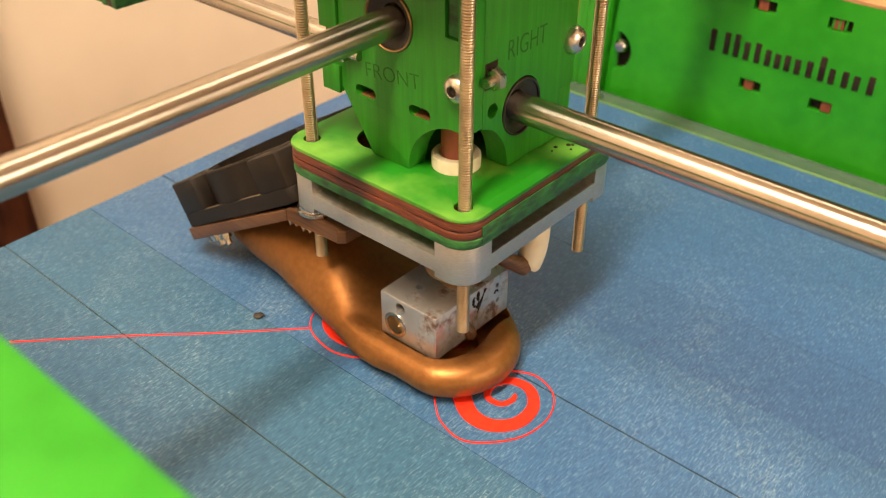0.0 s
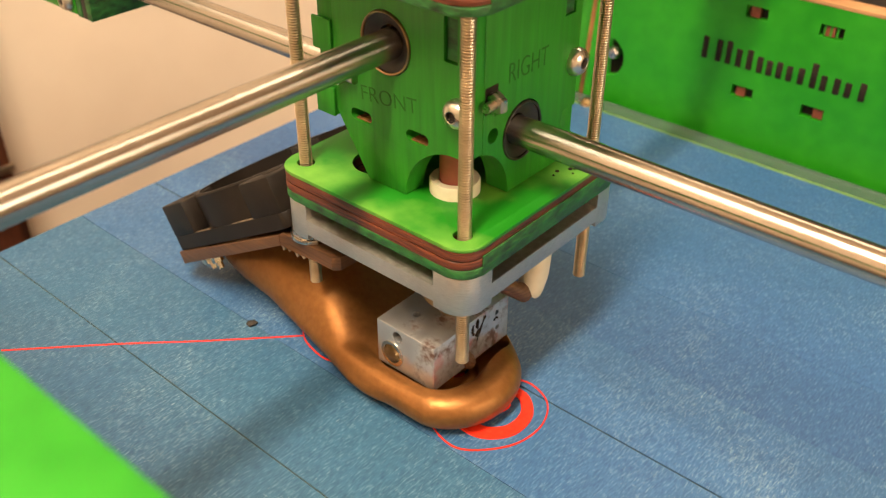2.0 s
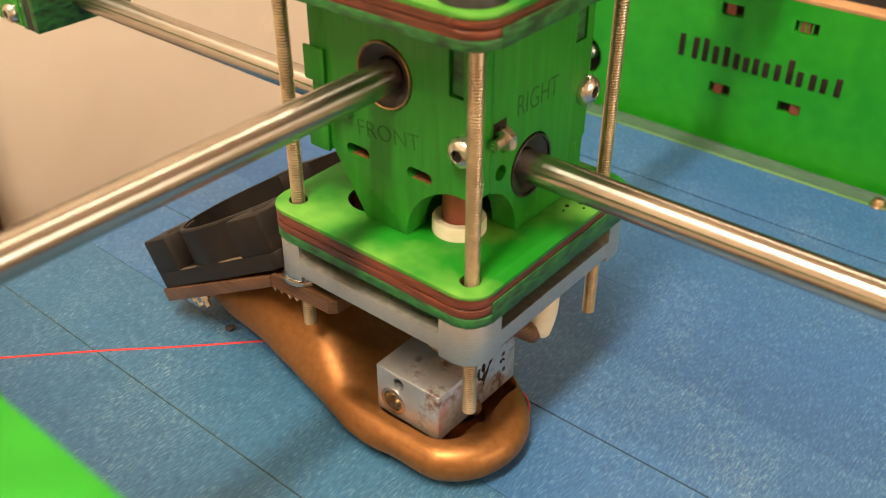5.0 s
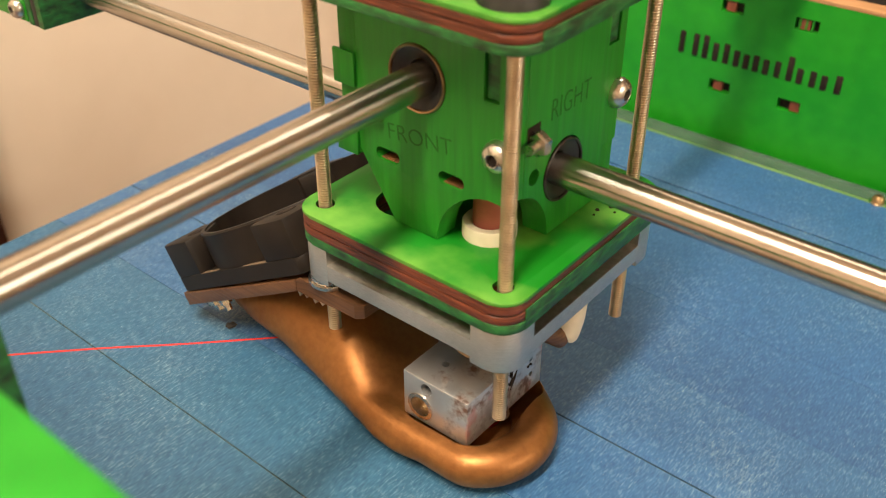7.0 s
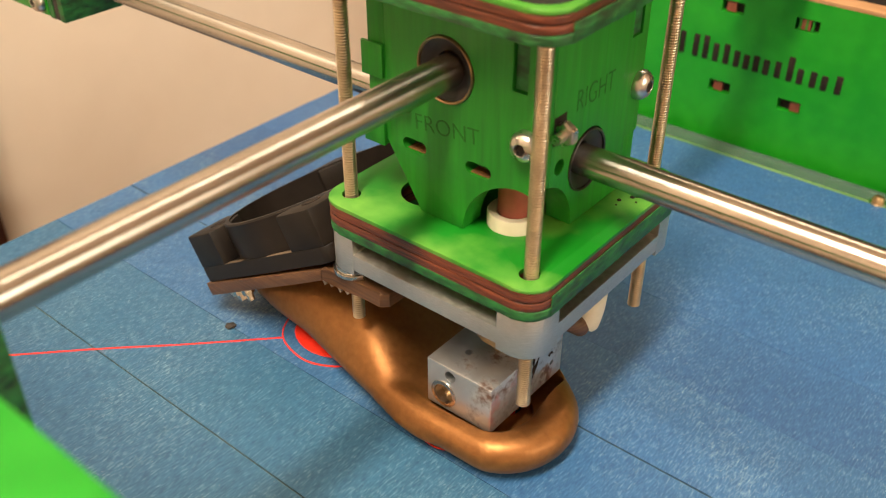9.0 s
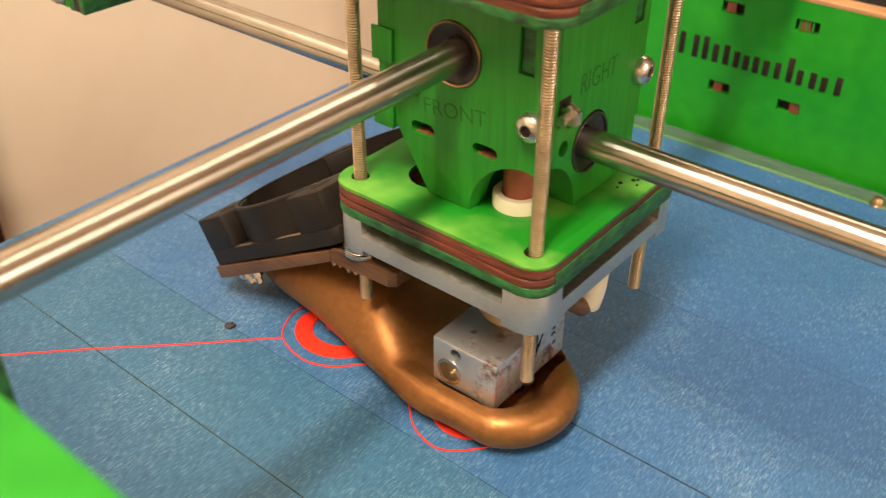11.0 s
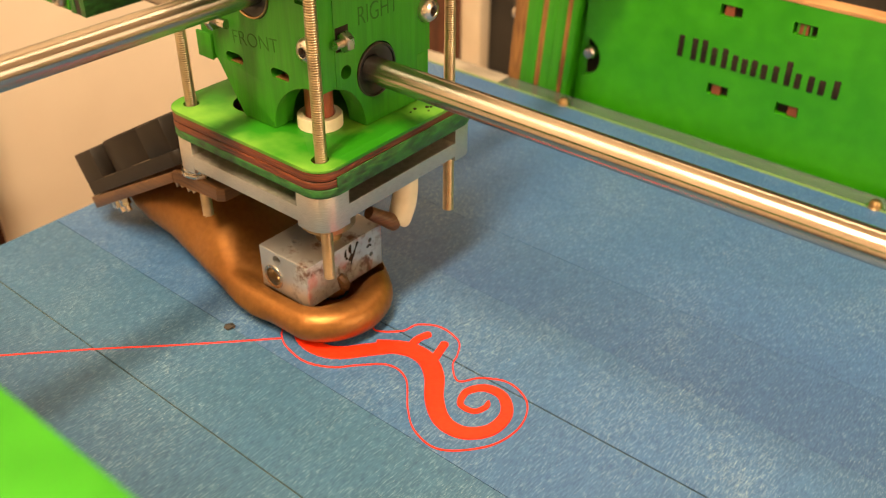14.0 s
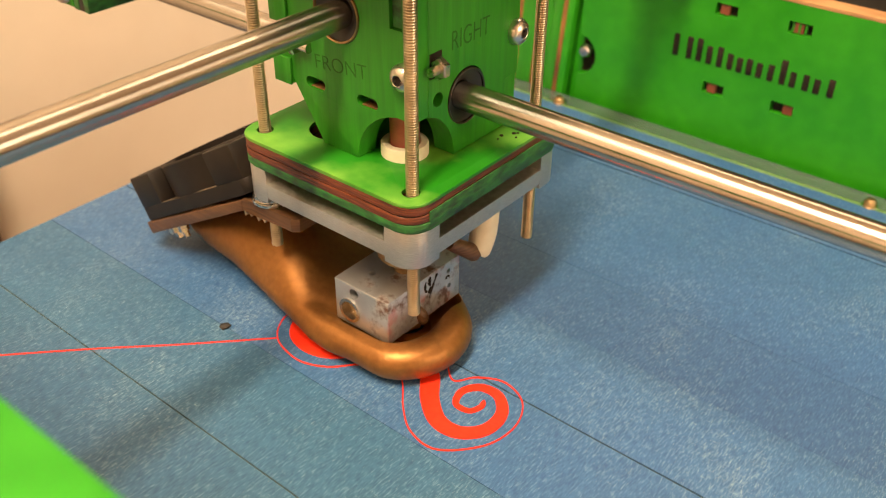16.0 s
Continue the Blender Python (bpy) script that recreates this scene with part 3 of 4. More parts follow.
def back_panel():
    ob = thing("back_panel", "bright green plywood back panel with cut-out sign and slots", "panel")
    board = part("board", box(-81.3, 190, 158.4, 164.4, -140, 46.4), GREEN_FLAT, ob)
    cut(board, [box(a, a + 6.8, 150, 170, b, b + 3.5) for a, b in ((-37.2, 38.1), (-15.3, 37.9), (-37.2, 13.4), (-15.5, 13.5))] + [lathe([(6.9, 150), (6.9, 170)], 28, (-81.9, 0, 13.9), "y")])
    part("top_edge", box(-81.3, 190, 158.4, 164.4, 46.4, 47.6, 0.2), TAN, ob, "bare tan plywood edge")
    for a, b in ((-37.2, 38.1), (-15.3, 37.9), (-37.2, 13.4), (-15.5, 13.5)):
        tab = box(a + 0.3, a + 6.5, 160.2, 164, b + 0.2, b + 3.3)
        part("slot_tab", tab, SHADE_AND_DIRT, ob, "dark tab end sitting in its slot")
        lit = a + (3.6 if (a, b) == (-15.5, 13.5) else 1.4)
        part("slot_core", box(lit, lit + 2.8, 158.9, 160.1, b + 0.25, b + 3.25), CORE, ob, "reddish plywood core in the slot")
        if b > 37 and a > -20:
            for k in range(3):
                part("slot_rib", box(a + 1.0 + k * 1.8, a + 1.6 + k * 1.8, 158.8, 159.5, b + 0.3, b + 3.2), GREEN, ob)
    # dark disc at the back of the cut-out paints its shade
    part("bolt_recess_shade", lathe([(6.9, 161.6), (6.9, 164.3)], 28, (-81.9, 0, 13.9), "y"), SHADE_AND_DIRT, ob)
    part("frame_bolt", lathe([(0.2, 157.6), (1.6, 157.8), (2.3, 158.8), (2.4, 161.5)], 20, (-79.4, 0, 15.2), "y"), STEEL, ob, "shiny steel bolt in the round cut-out")
    marks(ob, -49.2, 3.9, 22.6, 158.05)
    return ob


back_panel()


def corner_column():
    ob = thing("corner_column", "column of stacked green plywood boards with brown edges", "frame column")
    x = -109.8
    for w, mat, y in ((5.1, EDGE_TAN, 152.2), (5.8, GREEN, 152), (2.1, EDGE_TAN, 152.15), (3.6, GREEN, 152), (3.6, GREEN, 152.1), (1.8, EDGE_TAN, 152.15), (2.5, GREEN_FLAT, 152)):
        part("board", box(x, x + w - 0.06, y + 4, y + 10, -120, 70, 0.15), mat, ob)
        x += w
    # the stack leans a little towards the panel
    ob.matrix_world = pose(-109.8 * U, 0, 0, 0, 4.2, 0) @ pose(109.8 * U, 0, 0)
    return ob


corner_column()


def panel_upright():
    ob = thing("panel_upright", "flat green plywood upright beside the back panel", "frame upright")
    part("board", box(-87.5, -81.4, 161.5, 166, -140, 70, 0.2), GREEN_FLAT, ob)


panel_upright()


def back_clutter():
    shelf = thing("dark_board", "dark board standing behind the printer", "board")
    part("board", box(-226, 190, 300, 306, -410, 260, 0.5), SHADE, shelf)
    strip = thing("pale_upright", "pale painted upright standing behind the build plate", "upright")
    part("upright", box(-236, -223, 290, 299, -410, 260, 0.5), PALE, strip)
    door = thing("wooden_upright", "dark reddish-brown wooden upright behind the printer", "upright")
    part("upright", box(-265.6, -236.2, 288, 298, -410, 260, 0.8), DARKWOOD, door)
    bolt = thing("dark_bracket", "small dark bracket on the column's side", "bracket")
    part("plate", box(-114.5, -110.2, 164, 168, -130, 40, 0.3), SHADE, bolt)
    part("screw_head", lathe([(0.2, 161.6), (1.6, 161.9), (2.2, 162.8), (2.2, 164)], 16, (-111.8, 0, 20), "y"), STEEL, bolt)


back_clutter()


def front_panel():
    ob = thing("front_panel", "bright green plywood front panel of the printer", "panel")
    part("top_board", box(-260, 44, -96, -78, 79.0, 84.9, 0.5), GREEN_FLAT, ob, "flat green plywood board along the front")
    part("board", box(-260, 44, -84, -78.5, 66, 78.9, 0.4), GREEN_FLAT, ob)
    part("upright", box(-139, -128, -84, -78.6, -140, 65.9, 0.4), GREEN_FLAT, ob)
    part("upright", box(33, 44, -84, -78.6, -140, 65.9, 0.4), GREEN_FLAT, ob)
    return ob


front_panel()


# ---- moving parts: fasteners ----
def threaded(x, y, z0, z1, r, parent, name="threaded_rod", pitch=0.5, seg=14):
    prof, z = [(r * 0.6, z0)], z0 + 0.2
    while z < z1 - 0.3:
        prof += [(r, z), (r * 0.97, z + pitch * 0.22), (r * 0.64, z + pitch * 0.5), (r * 0.64, z + pitch * 0.75)]
        z += pitch
    prof.append((r * 0.6, z1))
    return part(name, lathe(prof, seg, (x, y, 0)), THREAD, parent, smooth=25)


def socket_bolt(x, y, z, axis, sign, r, parent, tall=2.2):
    """A dome-headed bolt with a hexagon socket; the head faces sign along the axis."""
    at = (x, y, z)
    bolt = part("bolt", lathe([(r, 0), (r, sign * tall * 0.3), (r * 0.93, sign * tall * 0.58), (r * 0.74, sign * tall * 0.86), (r * 0.42, sign * tall), (r * 0.38, sign * tall * 0.97), (r * 0.36, sign * tall * 0.6)], 20, at, axis), STEEL, parent, "dome-headed steel bolt")
    part("socket", lathe([(r * 0.36, sign * tall * 0.62), (r * 0.36, sign * tall * 0.7)], 6, at, axis), SHADE_AND_DIRT, bolt)
    return bolt


def hex_nut(x, y, z, axis, a, b, r, parent, mat=STEEL):
    return part("nut", lathe([(r * 0.86, a), (r, a + (b - a) * 0.2), (r, a + (b - a) * 0.8), (r * 0.86, b)], 6, (x, y, z), axis), mat, parent, "steel hexagon nut", 20)


def words(text, size, width, m, parent, material):
    """Thin letters laid on a face, the shade of a shallow cut in their darker green; m places them, the text running
    along its x for that width.
    """
    cu = bpy.data.curves.new("engraved_text", "FONT")
    cu.body, cu.size, cu.extrude, cu.offset = text, size * U, 0.02 * U, -0.06 * U
    tmp = bpy.data.objects.new("engraved_text", cu)
    scene.collection.objects.link(tmp)
    dep = bpy.context.evaluated_depsgraph_get()
    me = bpy.data.meshes.new_from_object(tmp.evaluated_get(dep))
    bpy.data.objects.remove(tmp)
    xs = [v.co.x for v in me.vertices]
    me.transform(Matrix.Diagonal((width * U / (max(xs) - min(xs)), 1, 1, 1)))
    me.materials.clear()
    me.materials.append(material)
    ob = new("engraved_text", me)
    ob.parent = parent
    ob.matrix_local = m
    return ob


# ---- the print head ----
def ply_plate(name, z0, z1, parent, holes):
    """A plate of stained plywood: dark green lower ply, reddish core, green face."""
    t = z1 - z0
    plate = part(name, prism(rounded(-43.60, 4.6, -4.6, 44.6, 4.6), z1 - 0.75, z1, "z", None, 0.22), PLATE, parent, "bright green plywood plate with rounded corners")
    low = part("lower_ply", prism(rounded(-43.40, 4.7, -4.6, 44.4, 4.6), z0, z0 + t * 0.3, "z", None, 0.3), GREEN_EDGE, plate, "dark green stained ply edge")
    mid = z0 + t * 0.56
    core = part("core_ply", prism(rounded(-43.50, 4.5, -4.55, 44.5, 4.6), mid + 0.18, z1 - 0.77, "z", None, 0.3), BROWN, plate, "reddish-brown ply core")
    seam = part("glue_seam", prism(rounded(-43.35, 4.35, -4.4, 44.35, 4.5), mid + 0.02, mid + 0.16, "z"), SHADE_AND_DIRT, plate, "dark glue seam between two plies")
    under = part("core_ply", prism(rounded(-43.50, 4.55, -4.6, 44.5, 4.6), z0 + t * 0.3 + 0.02, mid, "z", None, 0.3), BROWN, plate, "reddish-brown ply core")
    part("edge_stain", box(4.55, 4.78, -0.2, 40.2, z0 + 0.1, z1 - 2.2, 0.05), GREEN_EDGE, plate, "rough dark green stained edge")
    for x, y, r in holes:
        for ob in (plate, low, core, seam, under):
            cut(ob, [lathe([(r, z0 - 2), (r, z1 + 2)], 24, (x, y, 0))])
    return plate


def wood_body(head):
    z0, z1 = 46.7, 86.8
    arch = [(-4.2 - 12.3 * math.cos(radians(a)), z0 + 11.9 * math.sin(radians(a))) for a in range(0, 91, 9)]
    front = part("front_board", prism([(-33.4, z1), (-33.4, 58.6), (-25.8, z0)] + arch + [(-3.0, 57.8), (-3.0, z1)], 3.5, 8.6, "y", None, 0.18), GREEN, head, "green stained plywood board with slots and bearing hole")
    slots = []
    for cx, cz in ((-27.1, 59.2), (-13.5, 59.3)):
        slots.append(prism(rounded(cx - 2.6, cx + 2.6, cz - 1.15, cz + 1.15, 1.1), 0, 12, "y"))
    slots.append(lathe([(5.75, 0), (5.75, 12)], 36, (-20.4, 0, 74.9), "y"))
    slots.append(box(-7.5, -4.6, 0, 12, 75.2, 82.8))
    cut(front, slots)
    part("corner_joint", box(-7.3, -4.75, 4.1, 8, 75.4, 82.6, 0.1), GREEN_EDGE, front, "dark tab of the neighbouring board in its slot")
    for cx, cz in ((-27.1, 59.2), (-13.5, 59.3)):
        # dark plate in the slot paints the shade inside it
        part("slot_shade", prism(rounded(cx - 2.5, cx + 2.5, cz - 1.1, cz + 1.1, 1.05), 6.2, 7.0, "y"), SHADE_AND_DIRT, front)
        part("slot_lip", box(cx - 1.9, cx + 1.9, 4.0, 6.1, cz - 1.2, cz - 1.0), EDGE_TAN, front, "bare plywood inside the slot")
    archy = [(4.4 + 12.0 * math.cos(radians(a)), z0 + 11.9 * math.sin(radians(a))) for a in range(90, -1, -9)]
    right = part("right_board", prism([(8.65, z1), (8.65, 57.3)] + [p for p in archy if p[0] > 8.7] + [(36.0, z0), (36.8, 56), (36.8, z1)], -8.0, -3.0, "x", None, 0.18), GREEN, head, "green stained plywood board with bearing hole")
    cut(right, [lathe([(5.75, -12), (5.75, 2)], 36, (0, 20, 58.2), "x"), lathe([(1.45, -12), (1.45, 2)], 20, (0, 11.4, 60.2), "x"), box(-9, 0, 31.4, 34.6, 76, 82.5), box(-9, 0, 32.6, 38, 47.4, 57.2)])
    part("edge_joint", box(-8, -3.3, 31.6, 34.4, 76.2, 82.3, 0.1), GREEN_EDGE, right, "dark tab in its slot")
    part("edge_joint", box(-8, -3.25, 32.8, 36.6, 47.5, 57.0, 0.1), GREEN, right)
    part("hole_floor", lathe([(1.4, -6.5), (1.4, -6.0)], 20, (0, 11.4, 60.2), "x"), BROWN, right)
    part("left_board", prism([(3.6, z1), (3.6, 57.4), (12, 57.0), (20, z0), (36.8, z0), (36.8, z1)], -37.2, -33.45, "x", None, 0.15), GREEN, head, "green stained plywood board")
    for a, b in ((69.8, 75.8), (57.2, 62.8)):
        part("side_tab", box(-38.2, -33.5, 2.9, 3.5, a, b, 0.12), GREEN, head, "green tab of a plywood joint")
    part("back_board", box(-33.4, -8.1, 32.0, 36.8, z0, z1, 0.15), GREEN, head, "green stained plywood board")
    # near-black box fills the hollow and stands for its shade
    part("inner_shade", box(-32.5, -16.0, 10.5, 31.5, 66, 84), SHADE_AND_DIRT, head, "dark filler painted as the shade inside the wooden block")
    # engraved names of the faces
    words("FRONT", 4.2, 13.4, pose(-27.0 * U, 3.47 * U, 62.6 * U, 90, -5, 0), front, GREEN_LINE)
    words("RIGHT", 5.4, 11.4, pose(-2.97 * U, 15.0 * U, 68.6 * U, 90, 0, 90), right, GREEN_LINE)
    return front


def bearing(head, at, axis, a, b, rim=BRASS):
    s = 1 if b > a else -1
    o = part("bearing", lathe([(5.2, a), (5.65, a), (5.65, b), (5.5, b + s * 0.15), (5.25, b), (5.2, a)], 40, at, axis, None, False), rim, head, "linear bearing with a thin bright rim")
    part("seal", lathe([(2.85, b - s * 1.6), (3.6, b - s * 1.2), (4.5, b - s * 0.5), (5.22, b - s * 0.35), (5.22, b - s * 3), (2.85, b - s * 3), (2.85, b - s * 1.6)], 36, at, axis, None, False), SEAL, o, "black rubber bearing seal")
    return o


def corner_outline(cx, cy, sx, sy, w, r):
    """A square foot at a corner, rounded on its outer side only; sx, sy point outwards."""
    pts = [(cx - sx * w, cy), (cx - sx * w, cy - sy * w), (cx, cy - sy * w)]
    for i in range(7):
        a = radians(90 * i / 6)
        pts.append((cx - sx * r + sx * r * math.cos(a), cy - sy * r + sy * r * math.sin(a)))
    return pts


def aluminium_plate(head):
    plate = part("aluminium_plate", prism(rounded(-43.0, 4.4, -4.4, 44.2, 4.5), 33.5, 36.9, "z", None, 0.07), ALU, head, "grey milled aluminium plate with raised corner posts")
    cut(plate, [lathe([(7.5, 30), (7.5, 40)], 28, (-11.6, 11.6, 0))])
    for cx, cy, sx, sy in ((4.4, -4.4, 1, -1), (-43.0, -4.4, -1, -1), (4.4, 44.2, 1, 1), (-43.0, 44.2, -1, 1)):
        part("corner_post", prism(corner_outline(cx + sx * 0.04, cy + sy * 0.04, sx, sy, 7.4, 4.5), 32.3, 40.2, "z", None, 0.12), ALU, plate)
    # near-black slab in the groove stands for the shade of the gap
    part("groove_shade", box(-37.5, -1.4, 1.4, 38.5, 36.95, 39.9), SHADE_AND_DIRT, plate, "dark filler painted as the shade between plate and plywood")
    return plate


def hot_end(head):
    block = part("heater_block", box(-20.9, -5.7, -1.1, 22.6, 7.6, 18.4, 0.3), HEATER, head, "scorched aluminium heater block with drilled holes")
    cut(block, [lathe([(2.95, -4), (2.95, 9)], 24, (-16.8, 0, 11.5), "y"), lathe([(1.25, -4), (1.25, 4)], 18, (-15.3, 0, 16.4), "y"), lathe([(0.6, -9), (0.6, 0)], 14, (0, 18.6, 16.0), "x"), lathe([(0.6, -9), (0.6, 0)], 14, (0, 18.9, 12.0), "x"), lathe([(0.8, 16), (0.8, 22)], 14, (-15.6, 5.0, 0))])
    part("cartridge_sleeve", lathe([(2.92, -1.3), (2.92, 6), (2.2, 6), (2.2, -1.3), (2.92, -1.3)], 24, (-16.8, 0, 11.5), "y", None, False), STEEL, block, "bright steel sleeve in the large hole")
    part("cartridge_end", lathe([(2.18, 0.9), (2.18, 1.7)], 20, (-16.8, 0, 11.5), "y"), BRASS, block)
    # burnt plastic clinging to the nozzle side
    for marks_path, r in ((((12.4, 17.9), (12.0, 16.6), (12.5, 15.2), (11.8, 13.9)), 0.32), (((14.6, 17.6), (13.8, 16.0), (12.9, 14.6), (12.2, 12.6)), 0.24), (((10.9, 17.2), (10.6, 15.8), (11.0, 14.8)), 0.28), (((17.6, 14.4), (18.3, 14.9), (18.9, 14.4)), 0.2)):
        part("burnt_residue", tube(glide([(-5.72, y, z) for y, z in marks_path], 4), lambda q, r=r: r * (0.5 + abs(math.sin(5 * q + r * 20))), 7), SHADE_AND_DIRT, block, "black streak of burnt plastic")
    part("melted_residue", tube(glide([(-6.0, 8.4, 11.6), (-5.5, 9.2, 9.8), (-5.6, 9.8, 8.2), (-6.6, 10.4, 6.8)], 4), lambda q: 0.7 + 0.7 * math.sin(2.6 * q + 0.3), 9), BRACKET, block, "brown drip of melted plastic")
    nozzle = part("nozzle", lathe([(0.45, 0.35), (1.2, 0.9), (2.6, 3.0), (2.6, 3.2)], 20, (-11.6, 11.6, 0)), BRASS, head, "worn brass nozzle")
    part("nozzle_hex", lathe([(3.6, 3.2), (3.7, 3.5), (3.7, 7.2), (3.4, 7.6)], 6, (-11.6, 11.6, 0)), BRASS, nozzle, "", 20)
    part("heat_break", lathe([(3.0, 18.3), (3.0, 21.5), (5.7, 21.7), (6.2, 22.2), (6.2, 25.6), (5.2, 26.0), (5.2, 32.65)], 24, (-11.6, 11.6, 0)), BRASS, head, "brass collar above the heater block")
    part("insulator", lathe([(2.95, 40), (2.95, 58)], 24, (-11.1, 11.1, 0)), RUST, head, "reddish-brown plastic insulator tube")
    part("collar", lathe([(3.0, 45.2), (4.75, 45.2), (4.75, 48.9), (4.55, 49.2), (3.3, 49.2), (3.0, 48.9), (3.0, 45.2)], 32, (-11.1, 11.1, 0), "z", None, False), CREAM, head, "cream plastic collar ring")
    part("feed_coupling", lathe([(4.9, 87.2), (4.9, 97.0), (4.5, 97.6)], 32, (-2.0, 2.0, 0)), SEAL, head, "black coupling on the upper plate")
    # insulated heater leads that bend away behind the block
    bore = [2.0, 2.7, 2.9, 2.8, 2.4]
    lead = part("heater_lead", tube(glide([(-3.0, 24.9, 18.4), (-3.0, 26.4, 20.4), (-3.3, 28.2, 24), (-4.0, 29.6, 28), (-5.4, 30.6, 32.3)], 6), lambda s: np.interp(s, [0, 0.12, 0.4, 0.7, 1], bore), 18), CREAM, head, "cream sleeve over the heater lead")
    part("lead_clip", tube(glide([(-5.2, 18.2, 23.8), (-4.4, 20.4, 22.0), (-3.4, 22.6, 20.4), (-3.1, 24.2, 19.2)], 5), lambda s: 1.5 + 0.6 * s, 14), BRACKET, lead, "brown clamp at the end of the lead")
    return block


def screws_and_rods(head):
    for x, y, z0 in ((0.35, 0, 18.6), (-39.5, 0, 18.2), (0, 40, 16.6), (-39.5, 40, 21.6)):
        threaded(x, y, z0, 89.0, 1.28, head)
    for x, y in ((-39.4, -0.2), (-39.5, 40)):
        part("washer", lathe([(1.4, 30.15), (4.3, 30.15), (4.4, 30.4), (4.3, 30.95), (1.4, 31.0)], 28, (x, y, 0)), STEEL, head)
        part("washer", lathe([(1.4, 31.05), (3.9, 31.05), (4.0, 31.4), (3.9, 32.0), (1.4, 32.25)], 28, (x, y, 0)), STEEL, head)
    socket_bolt(-4.2, 3.5, 67.0, "y", -1, 2.65, head)
    socket_bolt(-3.0, 35.6, 66.4, "x", 1, 2.7, head, 2.2)
    hex_nut(-1.5, 0, 67.3, "y", 9.2, 11.0, 2.15, head)
    part("nut_shank", lathe([(0.9, 7.2), (0.9, 9.3)], 14, (-1.5, 0, 67.3), "y"), STEEL, head)
    # flat dark sheet on the board, painted shade of a recess
    part("nut_recess_shade", box(-3.05, -2.94, 8.9, 12.4, 64.9, 69.8), SHADE_AND_DIRT, head)
    hex_nut(0, 2.6, 66.4, "x", -32.4, -30.6, 2.0, head)
    part("nut_shank", lathe([(1.0, -30.6), (1.0, -27.6)], 14, (0, 2.9, 66.4), "x"), STEEL, head)


def fan_group(head):
    """The cooling fan lies tilted on a brown bracket; both lean with the duct."""
    tilt = Matrix.Translation((-82.2 * U, 0, 5.2 * U)) @ pose(0, 0, 0, 0, -30.0, 0)
    # local: x up the slope from the tail, z off the bracket
    L, W = 48.5, 48.5
    y0 = -4.2
    mid = (L / 2, y0 + W / 2, 0)
    bore = lambda: lathe([(22.8, 0), (22.8, 20)], 56, mid)
    shell = part("fan", prism(rounded(0, L, y0, y0 + W, 2.0), 3.3, 6.7, "z", None, 0.25), BLACK, head, "square black plastic cooling fan")
    cut(shell, [bore()])
    shell.matrix_local = tilt
    barrel = part("barrel", lathe([(22.8, 6.7), (24.0, 6.7), (24.0, 14.4), (23.7, 14.8), (22.8, 14.8), (22.8, 6.7)], 64, mid, "z", None, False), BLACK, shell)
    for cx, cy in ((0, y0), (L, y0), (0, y0 + W), (L, y0 + W)):
        sx, sy = (1 if cx else -1), (1 if cy > 0 else -1)
        wedge = [(cx, cy - sy * 12), (cx, cy - sy * 1.6), (cx - sx * 0.5, cy - sy * 0.5), (cx - sx * 1.6, cy), (cx - sx * 11, cy), (cx - sx * 11.6, cy - sy * 1.0), (cx - sx * 11.4, cy - sy * 6), (cx - sx * 6, cy - sy * 11.6)]
        col = part("corner_column", prism(wedge, 6.6, 14.5, "z", None, 0.4), BLACK, shell)
        cut(col, [bore()])
    # tan slivers put the light caught by the black flange into colour
    for a, b in ((10.8, 17.5), (28.0, 38.0)):
        part("flange_ledge", box(a, b, y0 + 0.15, y0 + 1.3, 6.66, 6.78), LIT_LEDGE, shell, "ledge of the fan's flange, pale for the light it catches")
    for cx in (6.2, L - 6.2):
        # dark disc on the column top paints a hole's shade
        part("screw_hole_shade", lathe([(2.1, 14.52), (2.1, 14.6)], 20, (cx, y0 + 6.0, 0)), SHADE_AND_DIRT, shell)
    hub = part("hub", lathe([(9.0, 3.4), (9.0, 8.6), (8.2, 9.4)], 32, (L / 2, y0 + W / 2, 0)), BLADE, shell, "round fan hub")
    for k in range(7):
        a = 2 * math.pi * k / 7
        bm = bmesh.new()
        rows = []
        for i in range(5):
            r = 8.8 + 13.0 * i / 4
            sweep = a + 0.22 * i / 4
            lead, trail = (sweep, 4.2 + 0.4 * i), (sweep + 0.62, 8.4 - 0.4 * i)
            rows.append([bm.verts.new((L / 2 + r * math.cos(q), y0 + W / 2 + r * math.sin(q), h + d)) for d in (0, 0.7) for q, h in (lead, ((lead[0] + trail[0]) / 2, (lead[1] + trail[1]) / 2 + 0.8), trail)])
        for p, q in zip(rows, rows[1:]):
            for i, j in ((0, 1), (1, 2), (2, 5), (5, 4), (4, 3), (3, 0)):
                bm.faces.new((p[i], p[j], q[j], q[i]))
        for row in (rows[0], rows[-1]):
            bm.faces.new((row[0], row[1], row[4], row[3]))
            bm.faces.new((row[1], row[2], row[5], row[4]))
        part("blade", bm, BLADE, hub)
    plate = part("fan_bracket", prism([(-82.2, 5.2), (-51.0, 23.3), (-44.7, 26.9), (-44.7, 29.6), (-83.75, 7.9)], y0 - 0.3, y0 + W, "y", None, 0.3), BRACKET, head, "brown printed bracket under the fan")
    for x, y, r in ((4.2, y0 + 4.5, 2.3), (4.2, y0 + W - 5, 2.3), (9.4, y0 + 3.2, 1.4)):
        nut = part("bracket_screw", lathe([(r, -0.1), (r, -2.0), (r * 0.6, -2.1), (r * 0.55, -3.6), (r * 0.3, -3.8)], 6, (x, y, 0)), STEEL, plate)
        nut.matrix_local = tilt
